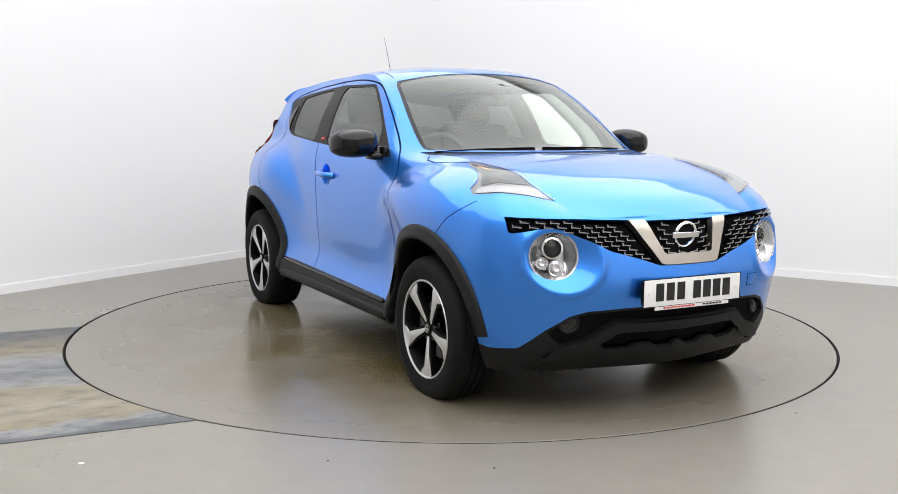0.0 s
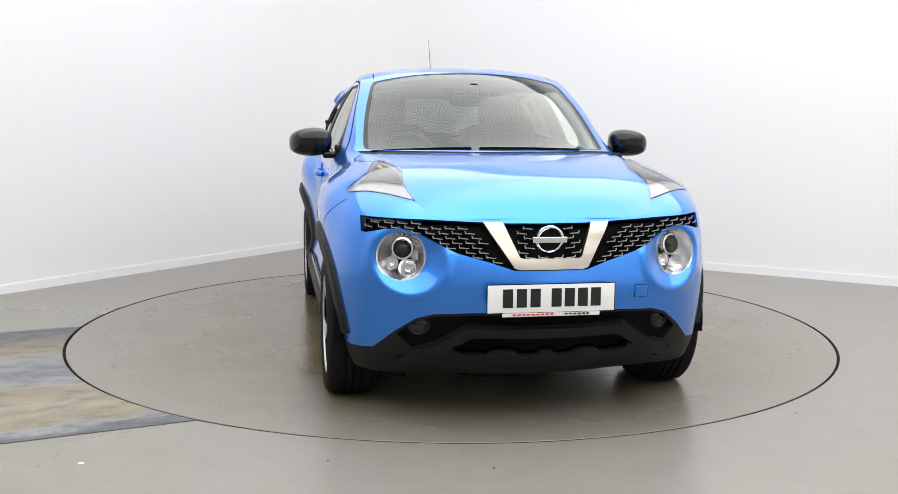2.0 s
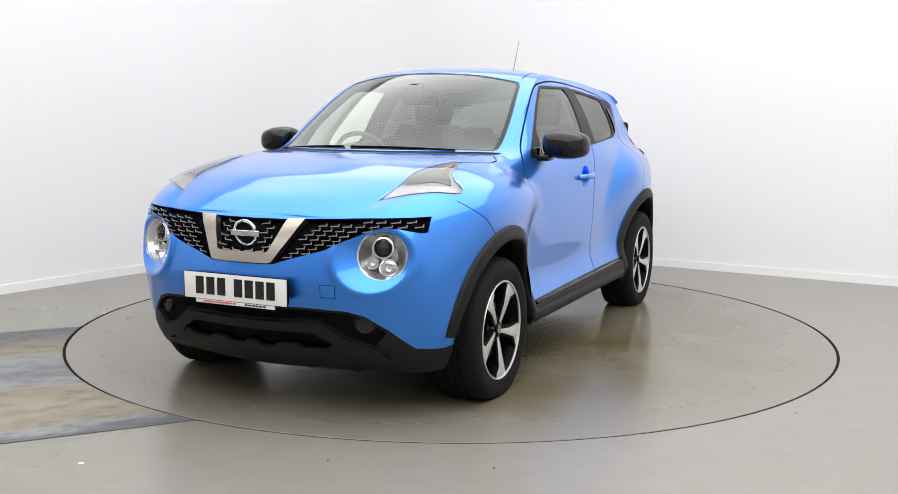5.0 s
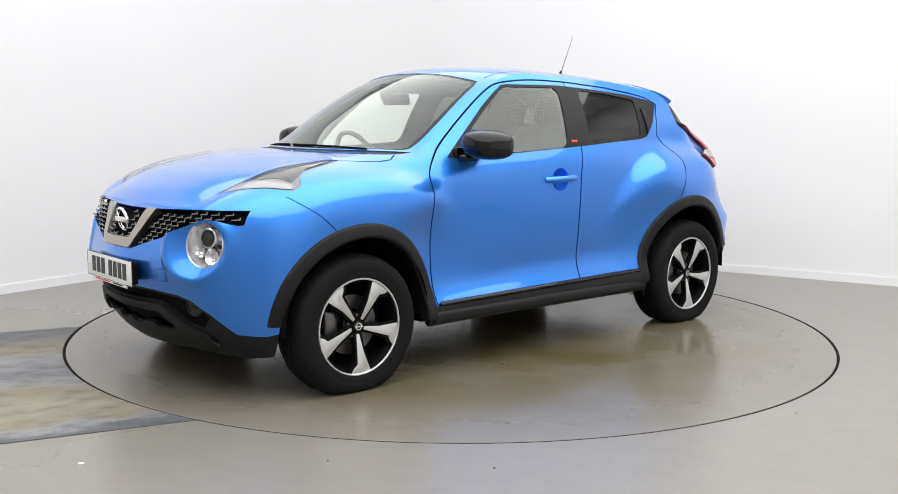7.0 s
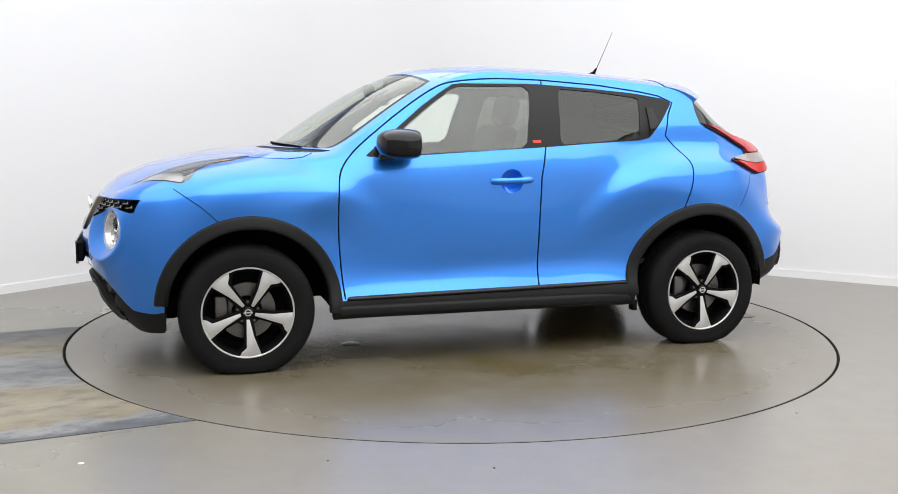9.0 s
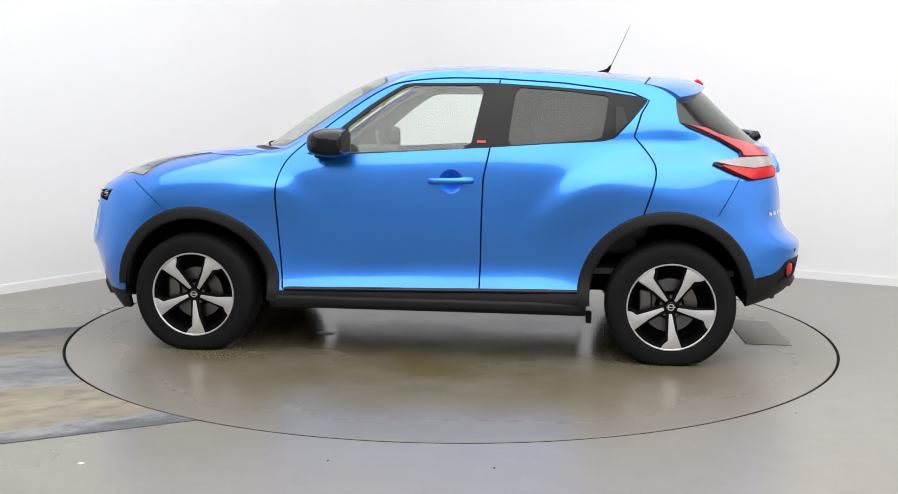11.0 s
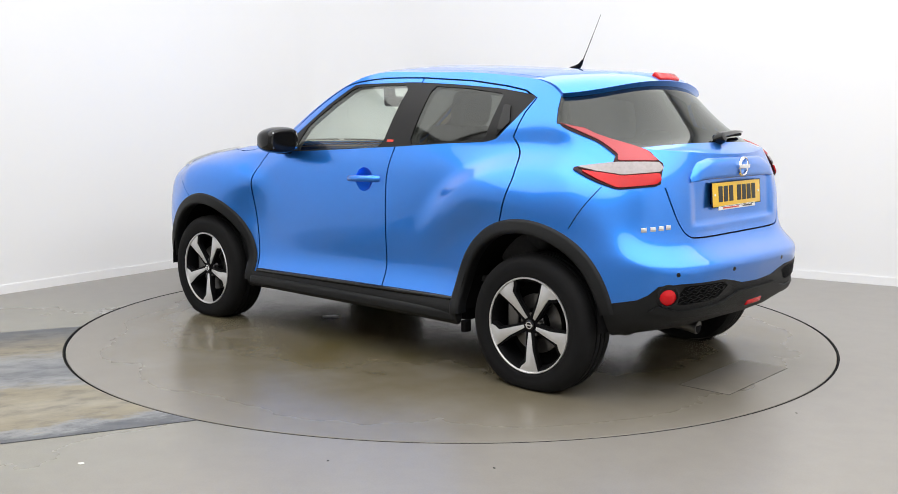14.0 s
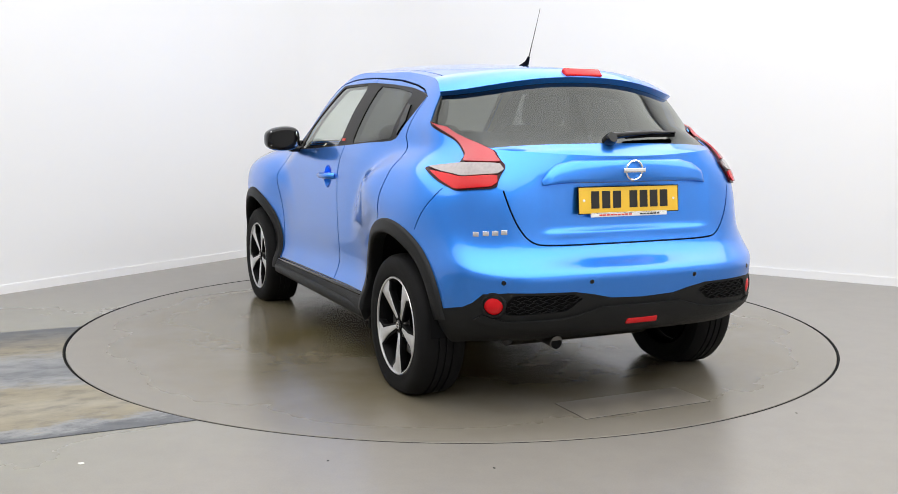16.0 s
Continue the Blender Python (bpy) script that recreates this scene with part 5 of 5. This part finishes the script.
def on_rear(y, z, s=1):
    """A pose on the tail's skin, its y axis outwards."""
    q = on_skin("rear", [(y, z)])
    p, n = bilinear(SKIN, q[:, 0], q[:, 1])[0], bilinear(SKIN_N, q[:, 0], q[:, 1])[0]
    return pose(p[0], p[1] * s, p[2], 0, 0, math.degrees(math.atan2(n[1] * s, n[0])) - 90)


def brow_bm():
    """The raised bar across the tailgate over the number plate."""
    ys = np.linspace(-0.425, 0.425, 61)
    tops = np.interp(np.abs(ys), (0.0, 0.28, 0.36, 0.40, 0.425), (1.086, 1.084, 1.066, 1.036, 0.998))
    lows = np.interp(np.abs(ys), (0.0, 0.33, 0.40, 0.425), (0.988, 0.988, 0.982, 0.978))
    shape = ((0.0, -0.006), (0.02, 0.006), (0.12, 0.017), (0.45, 0.026), (0.8, 0.033), (0.93, 0.034), (1.0, 0.028), (1.0, 0.012), (0.97, -0.006))
    verts, faces = [], []
    for y, t, b in zip(ys, tops, lows):
        fade = min(1.0, (0.4255 - abs(y)) / 0.03) ** 0.5
        for k, out in shape:
            z = t + (b - t) * k
            q = on_skin("rear", [(abs(y), z)])
            p, n = bilinear(SKIN, q[:, 0], q[:, 1])[0], bilinear(SKIN_N, q[:, 0], q[:, 1])[0]
            off = out * fade if out > 0 else out
            verts.append((p[0] + n[0] * off, math.copysign(abs(y) + n[1] * off, y), z))
    m = len(shape)
    for i in range(len(ys) - 1):
        for k in range(m - 1):
            a = i * m + k
            faces.append((a, a + m, a + m + 1, a + 1))
    return mesh_from("tailgate_brow", verts, faces)


def build_rear():
    part("tailgate_brow", brow_bm(), PAINT, CAR)
    plate(CAR, pose(-1.868, 0.0, 0.912, -5, 0, -90), YELLOW_PLATE, "yellow")
    part("plate_base", box_bm(0.02, 0.48, 0.09, (-1.842, 0, 0.912), 0.005), MATT_BLACK, CAR)
    emblem(CAR, pose(-1.892, 0.0, 1.040, -3, 0, 90), 0.046)
    for s in (1, -1):
        at = on_rear(0.668, 0.496, s)
        part("reflector", lathe([(0, 0.012), (0.03, 0.006), (0.040, 0.0), (0.042, -0.02)], 36), RED_LENS, CAR, "round red reflector").matrix_local = at
        part("reflector_bezel", lathe([(0.042, -0.004), (0.044, 0.008), (0.052, 0.006), (0.058, -0.02)], 36), BLACK_PLASTIC, CAR).matrix_local = at
        for y, z in ((0.639, 0.590), (0.267, 0.586)):
            part("parking_sensor", lathe([(0, 0.002), (0.009, 0.002), (0.011, -0.004)], 20), GLOSS_BLACK, CAR).matrix_local = on_rear(y, z, s)
    mesh_poly = np.array(REAR_MESH)
    for s in (1, -1):
        bars_ = []
        for r in range(7):
            for k in range(14):
                y, z = 0.31 + 0.024 * k + (0.012 if r % 2 else 0), 0.452 + 0.0125 * r
                if inside(mesh_poly, np.array([(y - 0.010, z - 0.004), (y + 0.010, z + 0.004), (y, z)])).all():
                    bars_.append(moved(box_bm(0.024, 0.006, 0.003), on_rear(y, z, s) @ pose(0, 0, 0, 0, 22 if (r + k) % 2 else -22, 0)))
        if bars_:
            tagged(part("vent_lattice", joined(*bars_), BLACK_PLASTIC, CAR), kind="stuff")
    fog = part("rear_fog_lamp", box_bm(0.03, 0.165, 0.034, (0, 0, 0), 0.010), RED_LENS, CAR, "narrow red rear fog lamp")
    fog.matrix_local = pose(-1.962, -0.01, 0.402, 0, -14, 0)
    pipe = part("exhaust_pipe", tube([(-1.55, 0.36, 0.32), (-1.75, 0.36, 0.322), (-1.82, 0.36, 0.318), (-1.875, 0.36, 0.308)], 0.031, 20), STEEL, CAR, "short steel exhaust pipe")
    part("pipe_mouth", moved(lathe([(0, 0.0), (0.026, 0.0)], 20), pose(-1.8765, 0.36, 0.3078, 0, 0, 90) @ pose(0, 0.0005, 0)), MATT_BLACK, pipe)
    part("silencer", tube([(-1.5, 0.40, 0.31), (-1.5, -0.35, 0.31)], 0.09, 20), STEEL, CAR)
    # high brake lamp in the spoiler
    hb = part("high_brake_lamp", box_bm(0.05, 0.20, 0.028, bevel=0.008), RED_LENS, CAR, "red high-level brake lamp")
    hb.matrix_local = pose(-1.466, 0.0, 1.466, 0, -42, 0)
    # rear wiper
    mid = TOP[int(NU * 0.862), 60]
    pv = part("rear_wiper", lathe([(0, 0.03), (0.022, 0.028), (0.028, 0.015), (0.028, -0.02)], 24), GLOSS_BLACK, CAR, "black rear wiper")
    pv.matrix_local = pose(mid[0] - 0.012, 0.06, mid[2] + 0.012, 25, 0, 90)
    arm = []
    for k in range(9):
        y = 0.06 - 0.40 * k / 8
        row = TOP[int(NU * (0.858 - 0.022 * k / 8))]
        j = int(np.abs(row[:, 1] - y).argmin())
        n = TOP_N[int(NU * 0.84), j]
        arm.append(tuple(row[j] + n * 0.028))
    part("wiper_arm", tube(arm, 0.017, 8, 0.006), GLOSS_BLACK, CAR)
    part("wiper_blade", tube([(a[0] + 0.008, a[1], a[2] - 0.012) for a in arm[2:]], 0.009, 6), MATT_BLACK, CAR)
    # model lettering as plain bars
    for k in range(4):
        q = on_skin("rear", [(0.695 - 0.033 * k, 0.778 + 0.003 * k)])
        p, n = bilinear(SKIN, q[:, 0], q[:, 1])[0], bilinear(SKIN_N, q[:, 0], q[:, 1])[0]
        b = part("letter_bar", box_bm(0.026, 0.004, 0.020, (0, 0, 0), 0.001), CHROME, CAR, "small chrome bar")
        b.matrix_local = pose(p[0] + n[0] * 0.002, p[1] + n[1] * 0.002, p[2], 0, 0, math.degrees(math.atan2(n[1], n[0])) - 90)
    # aerial on the roof
    part("aerial_foot", tube([(-0.90, 0, 1.515), (-0.935, 0, 1.530), (-0.955, 0, 1.545), (-0.97, 0, 1.57)], 0.022, 12, 0.006), MATT_BLACK, CAR)
    part("aerial", tube([(-0.965, 0, 1.555), (-1.02, 0, 1.675), (-1.075, 0, 1.80)], 0.0024, 8, 0.0012), MATT_BLACK, CAR, "thin black roof aerial")


def build_sides():
    for s in (1, -1):
        d1, d2 = DOORS[s < 0]
        # mirror
        bm = bmesh.new()
        bmesh.ops.create_icosphere(bm, subdivisions=4, radius=1)
        for v in bm.verts:
            x, y, z = v.co
            sq = lambda t, p: math.copysign(abs(t) ** p, t)
            x, y, z = sq(x, 0.75), sq(y, 0.7), sq(z, 0.7)
            back = min(0.0, x)
            k = 1.0 - 0.16 * max(0, y)
            v.co = (max(x * 0.142, -0.094), y * 0.110, z * (0.072 * k) - 0.012 * y * 0.4 + (0.01 if z > 0 else 0))
            if x > 0:
                v.co.x -= 0.035 * (y + 1) * 0.6
        for _ in range(5):
            bmesh.ops.smooth_vert(bm, verts=bm.verts, factor=0.5, use_axis_x=True, use_axis_y=True, use_axis_z=True)
        smooth(bm, 60)
        house = part("mirror", bm, GLOSS_BLACK, CAR, "gloss black door mirror")
        m = pose(0.505, 0.885 * s, 1.122, 0, 0, -8 * s)
        house.matrix_local = m if s > 0 else m @ Matrix.Diagonal((1, -1, 1, 1))
        gl = part("mirror_glass", box_bm(0.004, 0.160, 0.088, (-0.0905, -0.004, 0.004), 0.002), CHROME, house, "mirror glass")
        arm = part("mirror_foot", joined(box_bm(0.09, 0.10, 0.035, (0.555, 0.775 * s, 1.062), 0.012), box_bm(0.075, 0.03, 0.06, (0.575, 0.748 * s, 1.085), 0.01)), GLOSS_BLACK, CAR)
        # handle
        ys = skin_y(-0.12, 0.937)
        pts = [(0.005, ys - 0.004, 0.934), (-0.01, ys + 0.018, 0.935), (-0.06, ys + 0.027, 0.937), (-0.12, ys + 0.029, 0.938), (-0.18, ys + 0.027, 0.939), (-0.235, ys + 0.018, 0.940), (-0.25, ys - 0.004, 0.940)]
        q = on_skin("side", [(-0.122, 0.930)])
        p, n = bilinear(SKIN, q[:, 0], q[:, 1])[0], bilinear(SKIN_N, q[:, 0], q[:, 1])[0]
        dish = part("handle_scoop", lathe([(0, -0.024), (0.025, -0.022), (0.045, -0.014), (0.058, -0.004), (0.0635, 0.0008)], 40), PAINT, d1)
        dish.matrix_local = pose(p[0], p[1] * s, p[2], math.degrees(math.asin(n[2])) if s > 0 else math.degrees(-math.asin(n[2])), 0, 0) @ pose(0, 0, 0, 0, 0, 0 if s > 0 else 180)
        pts = [(-0.122 + (x + 0.122) * 0.84, y, z) for x, y, z in pts]
        h = tube([(x, y * s, z - 0.004) for x, y, z in pts], 0.0175, 12)
        part("door_handle", h, PAINT, d1, "blue pull handle")
        part("lock_cover", box_bm(0.05, 0.020, 0.031, (-0.200, (ys + 0.020) * s, 0.939), 0.007), PAINT, d1)
        # small badge on the door pillar
        q = on_skin("side", [(-0.275, 1.137)])
        p = bilinear(SKIN, q[:, 0], q[:, 1])[0]
        b = part("pillar_badge", box_bm(0.046, 0.003, 0.014, bevel=0.001), RED_INK, d1, "small red and silver badge")
        b.matrix_local = pose(p[0], (p[1] + 0.001) * s, p[2], 20 * s, 0, 0)
        strip = part("sill_strip", box_bm(1.60, 0.026, 0.022, bevel=0.009, segs=4), GLOSS_BLACK, CAR, "gloss black strip along the sill")
        strip.matrix_local = pose(-0.03, 0.833 * s, 0.357, 0, 0.86, 0) @ pose(0, 0, 0, 38 * s, 0, 0)
        part("mud_flap", box_bm(0.03, 0.05, 0.06, (-0.85, 0.80 * s, 0.235), 0.006), MATT_BLACK, CAR)
        part("sill_step", box_bm(1.64, 0.075, 0.062, (0.0, 0.822 * s, 0.286), 0.022, 4), BLACK_PLASTIC, CAR, "black plastic side step")


def build_inside():
    for name, size, at, bev in (("floor_pan", (1.6, 1.45, 0.20), (0, 0, 0.34), 0.02), ("front_subframe", (0.85, 0.9, 0.22), (1.30, 0, 0.38), 0.05), ("rear_subframe", (0.95, 0.86, 0.22), (-1.25, 0, 0.42), 0.05),
                                ("front_crossmember", (0.3, 1.2, 0.12), (1.72, 0, 0.30), 0.04), ("rear_crossmember", (0.25, 1.2, 0.14), (-1.72, 0, 0.42), 0.04), ("front_axle", (0.06, 1.5, 0.05), (1.265, 0, 0.30), 0.02), ("rear_axle", (0.07, 1.5, 0.06), (-1.265, 0, 0.30), 0.02)):
        part(name, box_bm(*size, at, bev), MATT_BLACK, CAR)
    part("engine_block", box_bm(0.8, 1.0, 0.36, (1.32, 0, 0.66), 0.08), MATT_BLACK, CAR)
    part("cabin_floor", box_bm(2.3, 1.36, 0.03, (-0.45, 0, 0.46)), TRIM, CAR)
    part("boot_floor", box_bm(0.62, 1.25, 0.05, (-1.45, 0, 0.74), 0.01), TRIM, CAR)
    part("rear_wall", box_bm(0.04, 1.25, 0.40, (-1.72, 0, 0.86), 0.01), TRIM, CAR)
    dash = box_bm(0.50, 1.34, 0.30, (0.70, 0, 0.90), 0.09, 5)
    for v in dash.verts:
        if v.co.x > 0.7 and v.co.z > 0.95:
            v.co.z -= 0.02
    d = part("dashboard", joined(dash, box_bm(0.26, 0.42, 0.09, (0.50, -0.36, 1.04), 0.04, 4), box_bm(0.5, 0.22, 0.28, (0.35, 0, 0.66), 0.04)), TRIM, CAR, "dark dashboard")
    wh = bmesh.new()
    prof = [(0.185 + 0.014 * math.cos(2 * math.pi * k / 10), 0.014 * math.sin(2 * math.pi * k / 10)) for k in range(10)]
    wheel = joined(lathe(prof, 48, closed=True), box_bm(0.35, 0.02, 0.045, (0, 0, 0.0), 0.01), box_bm(0.05, 0.02, 0.17, (0, 0, -0.09), 0.01), moved(lathe([(0, 0.03), (0.05, 0.025), (0.065, 0)], 24), pose(0, 0, 0)))
    st = part("steering_wheel", wheel, TRIM, CAR, "dark steering wheel")
    st.matrix_local = pose(0.40, -0.37, 1.00, 24, 0, 90)
    wh.free()
    for s in (1, -1):
        y = 0.37 * s
        seat = part("front_seat", joined(box_bm(0.52, 0.50, 0.16, (-0.05, y, 0.60), 0.06, 4), moved(box_bm(0.15, 0.48, 0.62, (0, 0, 0.31), 0.065, 5), pose(-0.30, y, 0.62, 0, -16, 0))), SEAT_CLOTH, CAR, "dark cloth front seat")
        part("head_rest", moved(box_bm(0.11, 0.26, 0.19, (0, 0, 0), 0.05, 5), pose(-0.51, y, 1.31, 0, -12, 0)), SEAT_CLOTH, seat)
        for k in (-0.06, 0.06):
            part("head_rest_post", tube([(-0.49, y + k, 1.15), (-0.505, y + k, 1.26)], 0.006, 8), CHROME, seat)
        part("rear_head_rest", box_bm(0.09, 0.25, 0.15, (-1.22, y, 1.12), 0.04, 4), SEAT_CLOTH, CAR)
    part("rear_bench", joined(box_bm(0.46, 1.16, 0.16, (-0.88, 0, 0.62), 0.05, 4), moved(box_bm(0.14, 1.16, 0.52, (0, 0, 0.26), 0.05, 4), pose(-1.08, 0, 0.62, 0, -14, 0))), SEAT_CLOTH, CAR, "dark cloth rear bench")
    part("rear_view_mirror", moved(joined(box_bm(0.03, 0.23, 0.065, (0, 0, 0), 0.014), box_bm(0.06, 0.06, 0.09, (0.06, 0, 0.055), 0.015)), pose(0.40, 0, 1.36, 0, 12, 0)), MATT_BLACK, CAR, "dark inside mirror")


build_front()
build_rear()
build_sides()
build_inside()


# ---- what moves ----
def motions():
    rows = [(t, pose(0, 0, 0, 0, 0, a)) for t, a in TURN]
    walk(TABLE, rows)
    walk(CAR, [(t, m @ Matrix.Translation((*AXLE_MID, 0))) for t, m in rows])


motions()
